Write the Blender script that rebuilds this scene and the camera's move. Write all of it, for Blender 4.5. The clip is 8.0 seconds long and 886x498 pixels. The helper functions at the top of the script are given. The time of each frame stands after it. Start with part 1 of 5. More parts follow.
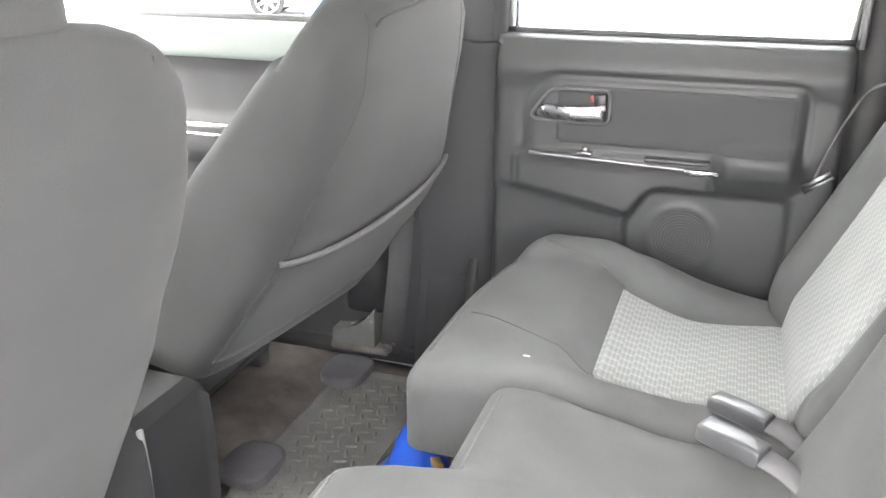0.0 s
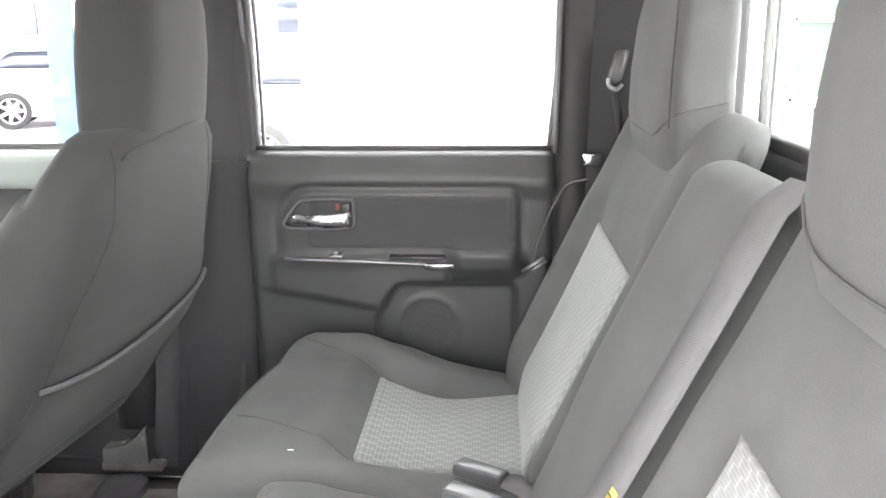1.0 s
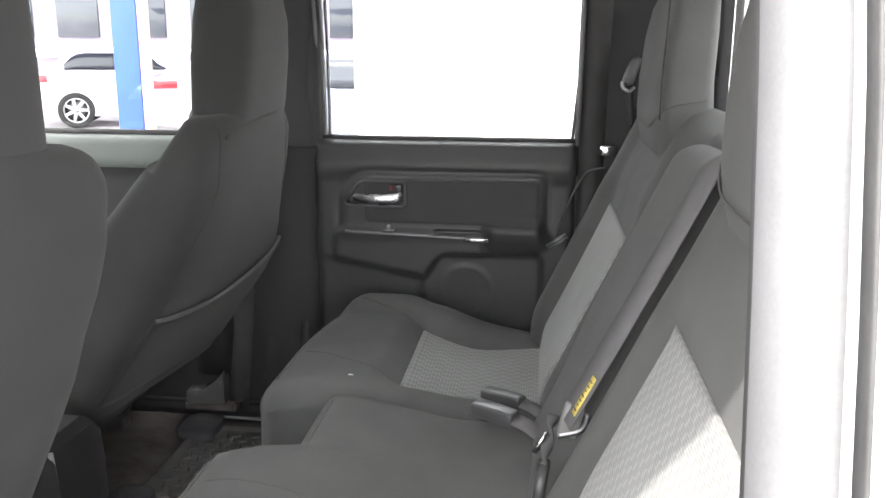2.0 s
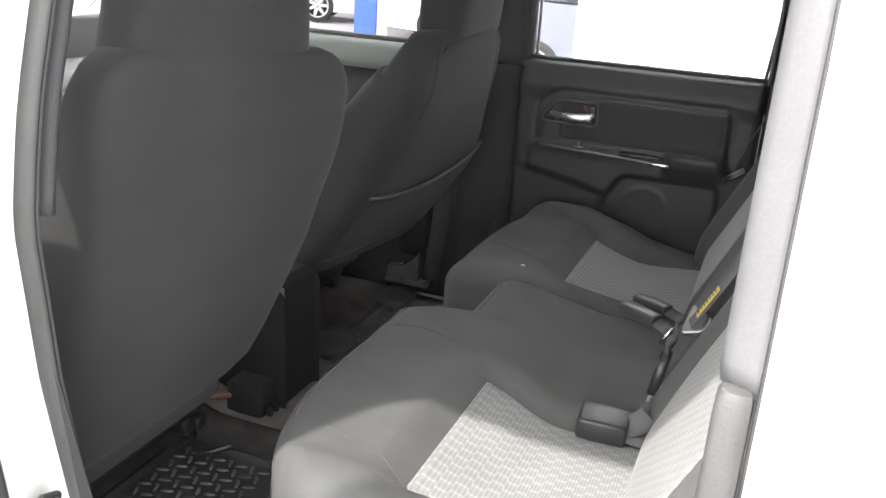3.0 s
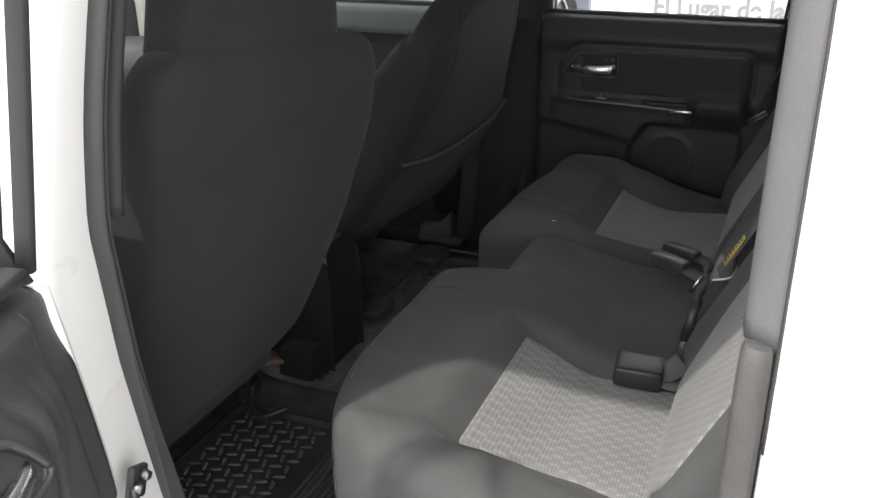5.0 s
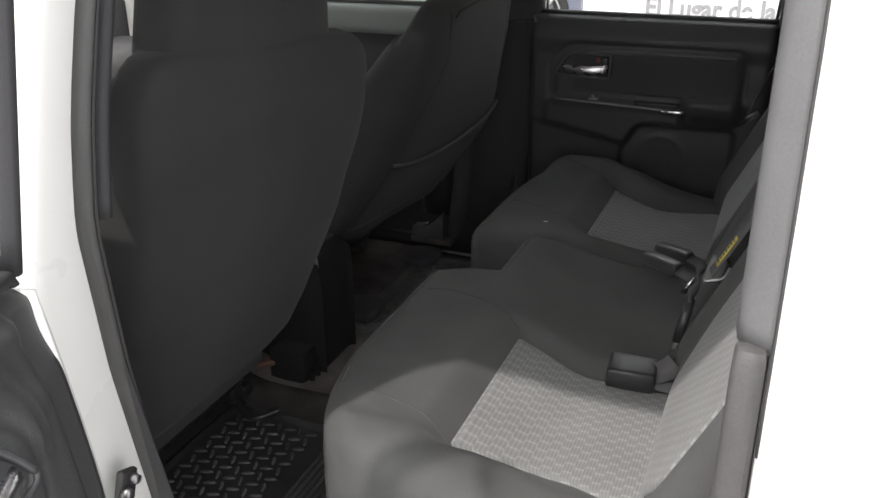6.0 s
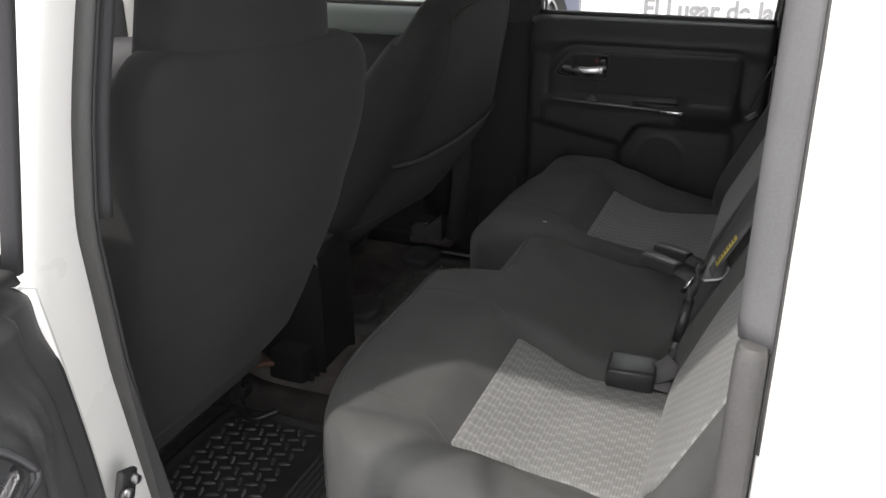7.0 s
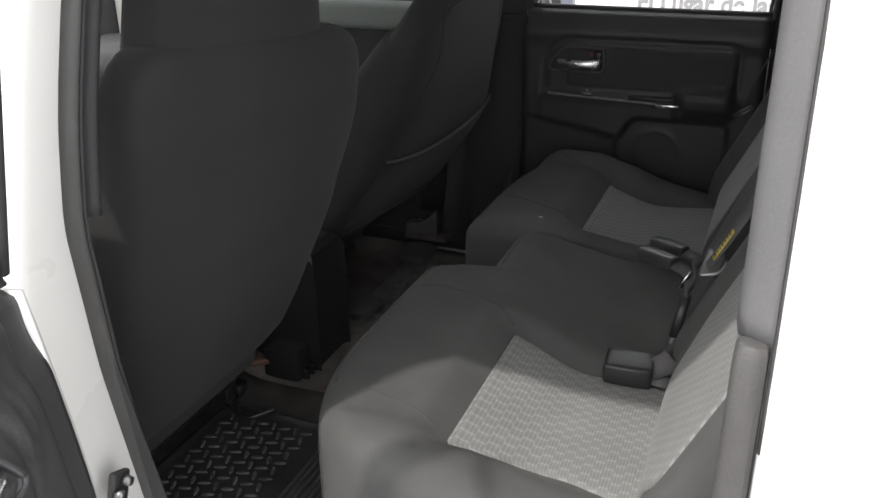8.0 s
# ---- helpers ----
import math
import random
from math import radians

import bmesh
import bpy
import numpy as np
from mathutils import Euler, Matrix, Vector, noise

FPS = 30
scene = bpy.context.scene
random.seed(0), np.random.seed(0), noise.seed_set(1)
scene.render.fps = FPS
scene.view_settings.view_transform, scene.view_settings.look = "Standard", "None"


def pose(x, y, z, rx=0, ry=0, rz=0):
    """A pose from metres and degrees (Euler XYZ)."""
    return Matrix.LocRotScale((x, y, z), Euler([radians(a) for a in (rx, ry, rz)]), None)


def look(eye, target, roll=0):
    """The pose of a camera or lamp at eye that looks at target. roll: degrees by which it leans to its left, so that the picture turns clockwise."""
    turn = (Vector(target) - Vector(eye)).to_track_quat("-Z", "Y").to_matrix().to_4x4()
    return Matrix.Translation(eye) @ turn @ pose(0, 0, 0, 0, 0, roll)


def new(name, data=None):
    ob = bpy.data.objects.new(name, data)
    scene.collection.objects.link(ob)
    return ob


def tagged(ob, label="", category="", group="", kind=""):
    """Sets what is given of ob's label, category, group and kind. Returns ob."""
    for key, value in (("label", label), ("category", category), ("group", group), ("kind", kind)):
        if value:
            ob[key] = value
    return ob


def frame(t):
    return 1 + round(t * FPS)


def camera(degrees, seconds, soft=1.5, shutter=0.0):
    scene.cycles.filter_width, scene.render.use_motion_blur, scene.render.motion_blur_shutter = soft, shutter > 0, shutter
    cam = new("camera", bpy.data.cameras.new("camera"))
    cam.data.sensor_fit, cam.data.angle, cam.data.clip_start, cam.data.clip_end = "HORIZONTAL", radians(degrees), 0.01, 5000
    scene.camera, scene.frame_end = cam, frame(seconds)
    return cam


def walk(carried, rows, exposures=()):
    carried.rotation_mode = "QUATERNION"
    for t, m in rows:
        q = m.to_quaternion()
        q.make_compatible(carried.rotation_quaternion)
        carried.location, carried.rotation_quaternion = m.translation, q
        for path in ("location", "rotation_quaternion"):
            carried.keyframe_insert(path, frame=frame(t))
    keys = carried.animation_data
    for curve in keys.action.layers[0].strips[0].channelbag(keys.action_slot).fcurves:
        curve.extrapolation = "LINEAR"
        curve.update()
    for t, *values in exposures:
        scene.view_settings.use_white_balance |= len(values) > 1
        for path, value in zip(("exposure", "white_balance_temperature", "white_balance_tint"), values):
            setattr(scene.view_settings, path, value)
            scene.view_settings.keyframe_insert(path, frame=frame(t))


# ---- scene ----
cam = camera(55.0, 8.0)
PATH = [
    (0, (0.401, -0.762, 1.251), (-0.204, 1.016, 0.564), 0.4),
    (0.5, (0.447, -0.787, 1.281), (0.124, 1.093, 0.679), -0.3),
    (1, (0.471, -0.868, 1.301), (0.348, 1.07, 0.822), -0.5),
    (1.2, (0.479, -0.922, 1.317), (0.389, 1.03, 0.891), -0.2),
    (2.3, (0.547, -1.228, 1.275), (0.142, 0.661, 0.756), -0.3),
    (2.4, (0.5615, -1.2480, 1.2582), (0.0840, 0.6096, 0.6914), -0.59),
    (2.5, (0.559, -1.269, 1.265), (0.05, 0.572, 0.673), 0.8),
    (2.7, (0.5712, -1.3119, 1.2945), (-0.0540, 0.4843, 0.6758), 3.46),
    (2.9, (0.5910, -1.3475, 1.3277), (-0.0715, 0.4297, 0.6931), 3.57),
    (3, (0.603, -1.374, 1.341), (-0.059, 0.392, 0.676), 3.9),
    (3.2, (0.6151, -1.3906, 1.3591), (-0.0676, 0.3314, 0.6050), 1.57),
    (3.3, (0.6163, -1.3948, 1.3639), (-0.0707, 0.3153, 0.5869), 1.01),
    (3.5, (0.612, -1.403, 1.375), (-0.096, 0.292, 0.583), 0.7),
    (3.7, (0.6105, -1.4088, 1.3854), (-0.1040, 0.2932, 0.6154), 0.24),
    (4, (0.611, -1.421, 1.392), (-0.102, 0.281, 0.621), 0.1),
    (4.5, (0.61, -1.427, 1.39), (-0.101, 0.273, 0.611), -0.2),
    (6, (0.607, -1.419, 1.387), (-0.08, 0.29, 0.608), -0.2),
    (6.5, (0.607, -1.419, 1.387), (-0.076, 0.293, 0.61), -0.0),
    (7, (0.605, -1.421, 1.385), (-0.078, 0.291, 0.609), -0.2),
    (7.5, (0.603, -1.414, 1.383), (-0.073, 0.298, 0.602), -0.5),
    (8, (0.602, -1.41, 1.382), (-0.07, 0.301, 0.596), -0.5),
]
EXPOSURES = [(t, stops, 6900 if t < 2 else 6850, 12) for t, stops in ((0.0, 5.7), (0.5, 5.52), (1.0, 5.12), (1.2, 4.9), (2.3, 3.62), (2.5, 3.5), (3.0, 3.45), (3.5, 3.25), (4.0, 2.83), (4.5, 2.45), (6.0, 2.12), (8.0, 2.05))]
walk(cam, [(t, look(eye, target, roll)) for t, eye, target, roll in PATH], EXPOSURES)

# ---- daylight ----

world = bpy.data.worlds.new("sky")
scene.world = world
world.use_nodes = True
wn = world.node_tree
sky = wn.nodes.new("ShaderNodeTexSky")
sky.sky_type = "NISHITA"
sky.sun_disc = False
sky.dust_density, sky.air_density, sky.ozone_density = 2.4, 1.0, 1.0
SUN_DIR = Vector((-0.28, -0.54, 1.0)).normalized()
sky.sun_elevation = math.asin(SUN_DIR.z)
sky.sun_rotation = math.atan2(SUN_DIR.x, SUN_DIR.y)
wn.nodes["Background"].inputs["Strength"].default_value = 0.10
veil = wn.nodes.new("ShaderNodeHueSaturation")  # thin white haze over the whole sky
veil.inputs["Saturation"].default_value = 0.45
wn.links.new(sky.outputs[0], veil.inputs["Color"])
cloud = wn.nodes.new("ShaderNodeMix")  # a thin even layer of cloud
cloud.data_type = "RGBA"
cloud.inputs["Factor"].default_value = 0.6
cloud.inputs["B"].default_value = (7.0, 7.2, 7.4, 1)
wn.links.new(veil.outputs[0], cloud.inputs["A"])
wn.links.new(cloud.outputs["Result"], wn.nodes["Background"].inputs["Color"])
sun = new("sun", bpy.data.lights.new("sun", "SUN"))
sun.data.energy, sun.data.angle, sun.data.color = 0.62, radians(1.6), (1.0, 0.985, 0.96)
sun.matrix_basis = look(SUN_DIR * 20, (0, 0, 0))


# ---- materials ----
def nodes_of(name):
    m = bpy.data.materials.new(name)
    m.use_nodes = True
    return m, m.node_tree.nodes, m.node_tree.links, m.node_tree.nodes["Principled BSDF"]


def mat(name, color, rough=0.6, metal=0.0, var=0.15, scale=8.0, grain=0.0, grain_scale=400.0, sheen=0.0, coat=0.0, spec=0.5):
    """A surface with blotches at one scale, grain at another, and wear in its gloss."""
    m, nd, ln, b = nodes_of(name)
    tc = nd.new("ShaderNodeTexCoord")
    n1 = nd.new("ShaderNodeTexNoise")
    n1.inputs["Scale"].default_value, n1.inputs["Detail"].default_value = scale, 5
    n2 = nd.new("ShaderNodeTexNoise")
    n2.inputs["Scale"].default_value, n2.inputs["Detail"].default_value = grain_scale, 2
    for n in (n1, n2):
        ln.new(tc.outputs["Object"], n.inputs["Vector"])
    add = nd.new("ShaderNodeMath")
    add.operation = "MULTIPLY_ADD"
    add.inputs[1].default_value, add.inputs[2].default_value = 0.35, 0.0
    ln.new(n2.outputs["Fac"], add.inputs[0])
    mix = nd.new("ShaderNodeMath")
    mix.operation = "MULTIPLY_ADD"
    mix.inputs[1].default_value = 0.65
    ln.new(n1.outputs["Fac"], mix.inputs[0])
    ln.new(add.outputs[0], mix.inputs[2])
    ramp = nd.new("ShaderNodeValToRGB")
    ramp.color_ramp.elements[0].position, ramp.color_ramp.elements[1].position = 0.32, 0.68
    ramp.color_ramp.elements[0].color = (*[c * (1 - var) for c in color], 1)
    ramp.color_ramp.elements[1].color = (*[min(1, c * (1 + var)) for c in color], 1)
    ln.new(mix.outputs[0], ramp.inputs[0])
    ln.new(ramp.outputs[0], b.inputs["Base Color"])
    b.inputs["Metallic"].default_value = metal
    rr = nd.new("ShaderNodeMapRange")
    rr.inputs["To Min"].default_value, rr.inputs["To Max"].default_value = max(0.02, rough - 0.08), min(1, rough + 0.08)
    ln.new(n1.outputs["Fac"], rr.inputs["Value"])
    ln.new(rr.outputs[0], b.inputs["Roughness"])
    b.inputs["Specular IOR Level"].default_value = spec
    b.inputs["Sheen Weight"].default_value = sheen
    b.inputs["Sheen Roughness"].default_value = 0.5
    b.inputs["Coat Weight"].default_value = coat
    b.inputs["Coat Roughness"].default_value = 0.06
    if grain:
        bump = nd.new("ShaderNodeBump")
        bump.inputs["Strength"].default_value, bump.inputs["Distance"].default_value = grain, 0.001
        ln.new(n2.outputs["Fac"], bump.inputs["Height"])
        ln.new(bump.outputs[0], b.inputs["Normal"])
    return m


def woven(name, dark, light, pitch, wave, period):
    """Knitted cloth: pale stepped ribs that run up the seat, spaced across it."""
    m, nd, ln, b = nodes_of(name)
    tc = nd.new("ShaderNodeTexCoord")
    sep = nd.new("ShaderNodeSeparateXYZ")
    ln.new(tc.outputs["Object"], sep.inputs[0])

    def math_node(op, a, c=None, d=None):
        n = nd.new("ShaderNodeMath")
        n.operation = op
        for i, v in enumerate((a, c, d)):
            if v is None:
                continue
            if isinstance(v, (int, float)):
                n.inputs[i].default_value = v
            else:
                ln.new(v, n.inputs[i])
        return n.outputs[0]

    along = math_node("ADD", sep.outputs["X"], sep.outputs["Z"])
    s = math_node("SINE", math_node("MULTIPLY", along, 2 * math.pi / period))
    step = math_node("MULTIPLY", math_node("MAXIMUM", math_node("MINIMUM", math_node("MULTIPLY", s, 7.0), 1.0), -1.0), wave)
    y = math_node("DIVIDE", math_node("ADD", sep.outputs["Y"], step), pitch)
    saw = math_node("FRACT", y)
    rib = math_node("ABSOLUTE", math_node("SUBTRACT", saw, 0.5))
    knit = math_node("SINE", math_node("MULTIPLY", along, 2 * math.pi / 0.0044))
    fine = nd.new("ShaderNodeTexNoise")
    fine.inputs["Scale"].default_value = 500
    ln.new(tc.outputs["Object"], fine.inputs["Vector"])
    ramp = nd.new("ShaderNodeValToRGB")
    e = ramp.color_ramp.elements
    e[0].position, e[0].color = 0.0, (*light, 1)
    e[1].position, e[1].color = 0.10, (*dark, 1)
    x = e.new(0.40)
    x.color = (*[c * 0.92 for c in dark], 1)
    soft = math_node("ADD", rib, math_node("MULTIPLY", math_node("SUBTRACT", fine.outputs["Fac"], 0.5), 0.12))
    ln.new(soft, ramp.inputs[0])
    tint = nd.new("ShaderNodeVectorMath")
    tint.operation = "SCALE"
    ln.new(ramp.outputs[0], tint.inputs[0])
    big = nd.new("ShaderNodeTexNoise")
    big.inputs["Scale"].default_value = 14
    ln.new(tc.outputs["Object"], big.inputs["Vector"])
    ln.new(math_node("ADD", math_node("MULTIPLY_ADD", knit, 0.11, 0.86), math_node("MULTIPLY", big.outputs["Fac"], 0.28)), tint.inputs["Scale"])
    ln.new(tint.outputs[0], b.inputs["Base Color"])
    b.inputs["Roughness"].default_value = 0.95
    b.inputs["Specular IOR Level"].default_value = 0.2
    b.inputs["Sheen Weight"].default_value = 0.15
    bump = nd.new("ShaderNodeBump")
    bump.inputs["Strength"].default_value, bump.inputs["Distance"].default_value = 0.6, 0.0012
    bump.invert = True
    ln.new(soft, bump.inputs["Height"])
    ln.new(bump.outputs[0], b.inputs["Normal"])
    return m


def glass_mat(name, tint):
    m, nd, ln, b = nodes_of(name)
    b.inputs["Base Color"].default_value = (*tint, 1)
    b.inputs["Transmission Weight"].default_value = 1.0
    b.inputs["Roughness"].default_value = 0.0
    b.inputs["IOR"].default_value = 1.45
    return m


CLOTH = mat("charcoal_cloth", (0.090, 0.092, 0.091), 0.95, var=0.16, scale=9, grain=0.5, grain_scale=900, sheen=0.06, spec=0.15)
# same charcoal cloth, darker: the front seats' shade is put into its colour
CLOTH_SHADED = mat("charcoal_cloth_shaded", (0.035, 0.036, 0.036), 0.95, var=0.14, scale=7, grain=0.4, grain_scale=1100, sheen=0.10, spec=0.15)
WEAVE = woven("grey_rib_weave", (0.220, 0.224, 0.221), (0.295, 0.301, 0.297), 0.0195, 0.0042, 0.027)
ELASTIC = mat("grey_elastic", (0.085, 0.085, 0.088), 0.85, var=0.15, scale=40, grain=0.5)
# thread of the dark seams, also drawn as shade in creases
SEAM_SHADE = mat("dark_seam_and_crease_shade", (0.03, 0.03, 0.03), 0.9, scale=60, grain=0.3)
SEAM = mat("seam_thread", (0.075, 0.073, 0.071), 0.9, scale=60, grain=0.3)
DARK = mat("black_grained_plastic", (0.040, 0.040, 0.042), 0.68, spec=0.3, var=0.12, scale=5, grain=0.35, grain_scale=700)
DOORPL = mat("charcoal_door_plastic", (0.044, 0.045, 0.046), 0.46, spec=0.5, var=0.12, scale=4, grain=0.3, grain_scale=800)
SOFT = mat("charcoal_door_cloth", (0.056, 0.056, 0.058), 0.85, var=0.12, scale=6, grain=0.4, grain_scale=900)
GREY = mat("scuffed_grey_plastic", (0.070, 0.069, 0.068), 0.5, var=0.2, scale=22, grain=0.3, grain_scale=500)
PAD_LIT = mat("lit_door_plastic", (0.16, 0.18, 0.17), 0.5, var=0.08, scale=4, grain=0.2, grain_scale=700)
SEAL = mat("rubber_door_seal", (0.040, 0.040, 0.040), 0.6, var=0.2, scale=30)
SEALG = mat("grey_rubber_seal", (0.115, 0.116, 0.12), 0.65, var=0.14, scale=12)
SEALD = mat("grey_black_rubber", (0.050, 0.051, 0.050), 0.5, var=0.16, scale=20)
SEALP = mat("pale_rubber_seal", (0.125, 0.126, 0.122), 0.6, var=0.2, scale=25)
# treads are paler than the sheet: dust, and glints put into the colour
TREAD_GLINT = mat("dusty_glinting_tread", (0.10, 0.098, 0.096), 0.4, var=0.3, scale=30)
DUSTR = mat("dusty_rubber", (0.135, 0.135, 0.128), 0.8, var=0.3, scale=10, grain=0.4, grain_scale=250)
# darker than the other black plastics: blocked light is put into its colour
CONS = mat("dull_black_plastic", (0.022, 0.022, 0.023), 0.8, var=0.2, scale=8, grain=0.3, grain_scale=600, spec=0.2)
RUBBER = mat("black_rubber", (0.048, 0.047, 0.047), 0.36, var=0.35, scale=14, grain=0.3, grain_scale=300)
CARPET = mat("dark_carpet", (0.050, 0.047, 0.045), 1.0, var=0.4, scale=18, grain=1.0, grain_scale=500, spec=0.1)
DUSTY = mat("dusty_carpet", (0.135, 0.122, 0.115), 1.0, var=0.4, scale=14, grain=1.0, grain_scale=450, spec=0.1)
PAINT = mat("white_car_paint", (0.85, 0.855, 0.83), 0.28, var=0.02, scale=3, coat=0.6)
CHROME = mat("chrome", (0.62, 0.63, 0.65), 0.12, 1.0, var=0.06, scale=20)
SATIN = mat("satin_chrome", (0.66, 0.66, 0.68), 0.27, 1.0, var=0.06, scale=20)
STEEL = mat("dull_steel", (0.30, 0.30, 0.31), 0.42, 1.0, var=0.2, scale=40)
RIM_LIT = mat("lit_bezel_plastic", (0.095, 0.095, 0.098), 0.35, var=0.1, scale=30)
BUCKLE = mat("satin_black_plastic", (0.062, 0.062, 0.065), 0.34, var=0.2, scale=25)
RED = mat("red_plastic", (0.22, 0.045, 0.045), 0.4, var=0.1)
WEB = mat("grey_webbing", (0.112, 0.110, 0.113), 0.8, var=0.12, scale=30, grain=0.7, grain_scale=900)
WEBD = mat("dark_webbing", (0.060, 0.060, 0.062), 0.8, var=0.15, scale=30, grain=0.7, grain_scale=900)
GLOSSY = mat("glossy_black_plastic", (0.030, 0.030, 0.031), 0.36, var=0.2, scale=20)
# piping is paler than the cloth, with the highlight along it painted in
PIPE = mat("piping_cord_highlight", (0.115, 0.116, 0.115), 0.9, var=0.15, scale=60, grain=0.4)
LINER = mat("headliner_cloth", (0.80, 0.79, 0.77), 0.95, var=0.08, scale=10, grain=0.4, grain_scale=700)
BLUE = mat("blue_bag_film", (0.015, 0.09, 0.52), 0.35, var=0.25, scale=16)
TAN = mat("tan_paper", (0.46, 0.30, 0.13), 0.8, var=0.2, scale=30)
ORANGE = mat("orange_tag", (0.17, 0.085, 0.062), 0.5, var=0.15, scale=40)
YELLOW = mat("yellow_label", (0.56, 0.45, 0.11), 0.6, var=0.12, scale=60)
INK = mat("black_ink", (0.03, 0.03, 0.03), 0.6)
GLASS = glass_mat("car_glass", (0.96, 0.985, 0.97))
GROUND = mat("sunlit_concrete", (0.52, 0.50, 0.51), 0.85, var=0.18, scale=0.7, grain=0.4, grain_scale=40)
POSTB = mat("blue_post_paint", (0.014, 0.055, 0.27), 0.45, var=0.15, scale=2)
POSTO = mat("pale_post_paint", (0.55, 0.36, 0.28), 0.5, var=0.1, scale=2)
BANNER = mat("white_vinyl", (0.82, 0.82, 0.82), 0.5, var=0.02, scale=2)
BLUEC = mat("grey_blue_car_paint", (0.11, 0.12, 0.17), 0.3, var=0.04, scale=2, coat=0.5)
LETTER = mat("grey_print", (0.24, 0.24, 0.25), 0.6, var=0.05)
CYAN = mat("cyan_print", (0.35, 0.68, 0.80), 0.6, var=0.05)
FRAMEP = mat("pale_window_rail", (0.50, 0.52, 0.50), 0.45, var=0.06, scale=6)
DUSTP = mat("dusty_grey_plastic", (0.088, 0.086, 0.092), 0.6, var=0.3, scale=18, grain=0.3, grain_scale=300)
SCOOP = mat("glossy_grey_plastic", (0.115, 0.117, 0.115), 0.25, var=0.15, scale=30)
LATCHP = mat("pale_grey_plastic", (0.17, 0.172, 0.17), 0.42, var=0.1, scale=30)
WALLG = mat("pale_green_plaster", (0.12, 0.15, 0.128), 0.85, var=0.08, scale=1.5)
PANEG = mat("green_tinted_pane", (0.045, 0.066, 0.053), 0.5, var=0.2, scale=3, spec=0.2)
DARKB = mat("weathered_facade", (0.16, 0.14, 0.19), 0.8, var=0.2, scale=0.6)
DARKW = mat("dark_window_glass", (0.03, 0.035, 0.045), 0.08, var=0.1, scale=1)
TAIL = mat("red_lens", (0.50, 0.02, 0.03), 0.2, var=0.05, coat=0.5)
ALLOY = mat("alloy_rim", (0.55, 0.55, 0.56), 0.3, 0.9, var=0.06, scale=6)
PEARL = mat("pearl_car_paint", (0.56, 0.50, 0.57), 0.3, var=0.03, scale=2, coat=0.5)
TYRE = mat("tyre_rubber", (0.02, 0.02, 0.02), 0.8, var=0.2, scale=20)


# ---- building helpers ----
def top(name, at, label, category, group="", kind=""):
    ob = new(name)
    ob.location = at
    ob.empty_display_size = 0.05
    return tagged(ob, label, category, group, kind)


def part(name, bm, material, parent=None, label="", smooth=True, flat_angle=None):
    """Links a bmesh as ONE mesh object, under a thing or a part. Its vertices are in the world's metres."""
    bmesh.ops.recalc_face_normals(bm, faces=bm.faces)
    me = bpy.data.meshes.new(name)
    for f in bm.faces:
        f.smooth = smooth
    bm.to_mesh(me)
    bm.free()
    if smooth and flat_angle is not None:
        me.set_sharp_from_angle(angle=radians(flat_angle))
    me.materials.append(material)
    ob = new(name, me)
    if parent:
        ob.parent = parent
        if parent.type == "EMPTY":
            ob.matrix_parent_inverse = parent.matrix_basis.inverted()
    return tagged(ob, label) if label else ob


def box(bm, c, s, bev=0.0, turn=None, seg=2):
    """A box of size s round c, its edges rounded by bev."""
    m = Matrix.Translation(c) @ (turn.to_4x4() if turn else Matrix()) @ Matrix.Diagonal((*s, 1))
    r = bmesh.ops.create_cube(bm, size=1.0, matrix=m)
    if bev:
        es = list({e for v in r["verts"] for e in v.link_edges})
        bmesh.ops.bevel(bm, geom=es, offset=bev, segments=seg, affect="EDGES", profile=0.5)
    return bm


def loft(bm, rings, cap=True, closed=True):
    """Skins rings of equally many points."""
    vs = [[bm.verts.new(p) for p in ring] for ring in rings]
    n = len(rings[0])
    for a, b in zip(vs, vs[1:]):
        for i in range(n if closed else n - 1):
            j = (i + 1) % n
            bm.faces.new((a[i], a[j], b[j], b[i]))
    if cap and closed:
        bm.faces.new(vs[0][::-1])
        bm.faces.new(vs[-1])
    return bm


def tube(bm, pts, r, n=8):
    pts = [Vector(p) for p in pts]
    rings = []
    for i, p in enumerate(pts):
        t = (pts[min(i + 1, len(pts) - 1)] - pts[max(i - 1, 0)]).normalized()
        a = t.cross(Vector((0.31, 0.52, 0.79))).normalized()
        b = t.cross(a)
        rings.append([p + r * (math.cos(k * math.tau / n) * a + math.sin(k * math.tau / n) * b) for k in range(n)])
    return loft(bm, rings)


def strap(bm, pts, wides, width, thick=0.0016):
    """A ribbon of webbing through pts; wides: the direction across it at each point."""
    rings = []
    pts = [Vector(p) for p in pts]
    for i, p in enumerate(pts):
        t = (pts[min(i + 1, len(pts) - 1)] - pts[max(i - 1, 0)]).normalized()
        w = Vector(wides[i] if isinstance(wides, list) else wides)
        w = (w - w.dot(t) * t).normalized()
        n = t.cross(w)
        rings.append([p + sx * w * width / 2 + sy * n * thick / 2 for sx, sy in ((-1, -1), (0, -1.5), (1, -1), (1, 1), (0, 1.5), (-1, 1))])
    return loft(bm, rings)


def curve_pts(pts, n=10):
    """A smooth line through pts."""
    pts = [Vector(p) for p in pts]
    ext = [2 * pts[0] - pts[1]] + pts + [2 * pts[-1] - pts[-2]]
    out = []
    for i in range(1, len(ext) - 2):
        a, b, c, d = ext[i - 1 : i + 3]
        for k in range(n):
            t = k / n
            out.append(0.5 * (2 * b + (c - a) * t + (2 * a - 5 * b + 4 * c - d) * t * t + (3 * b - a - 3 * c + d) * t**3))
    return out + [pts[-1]]


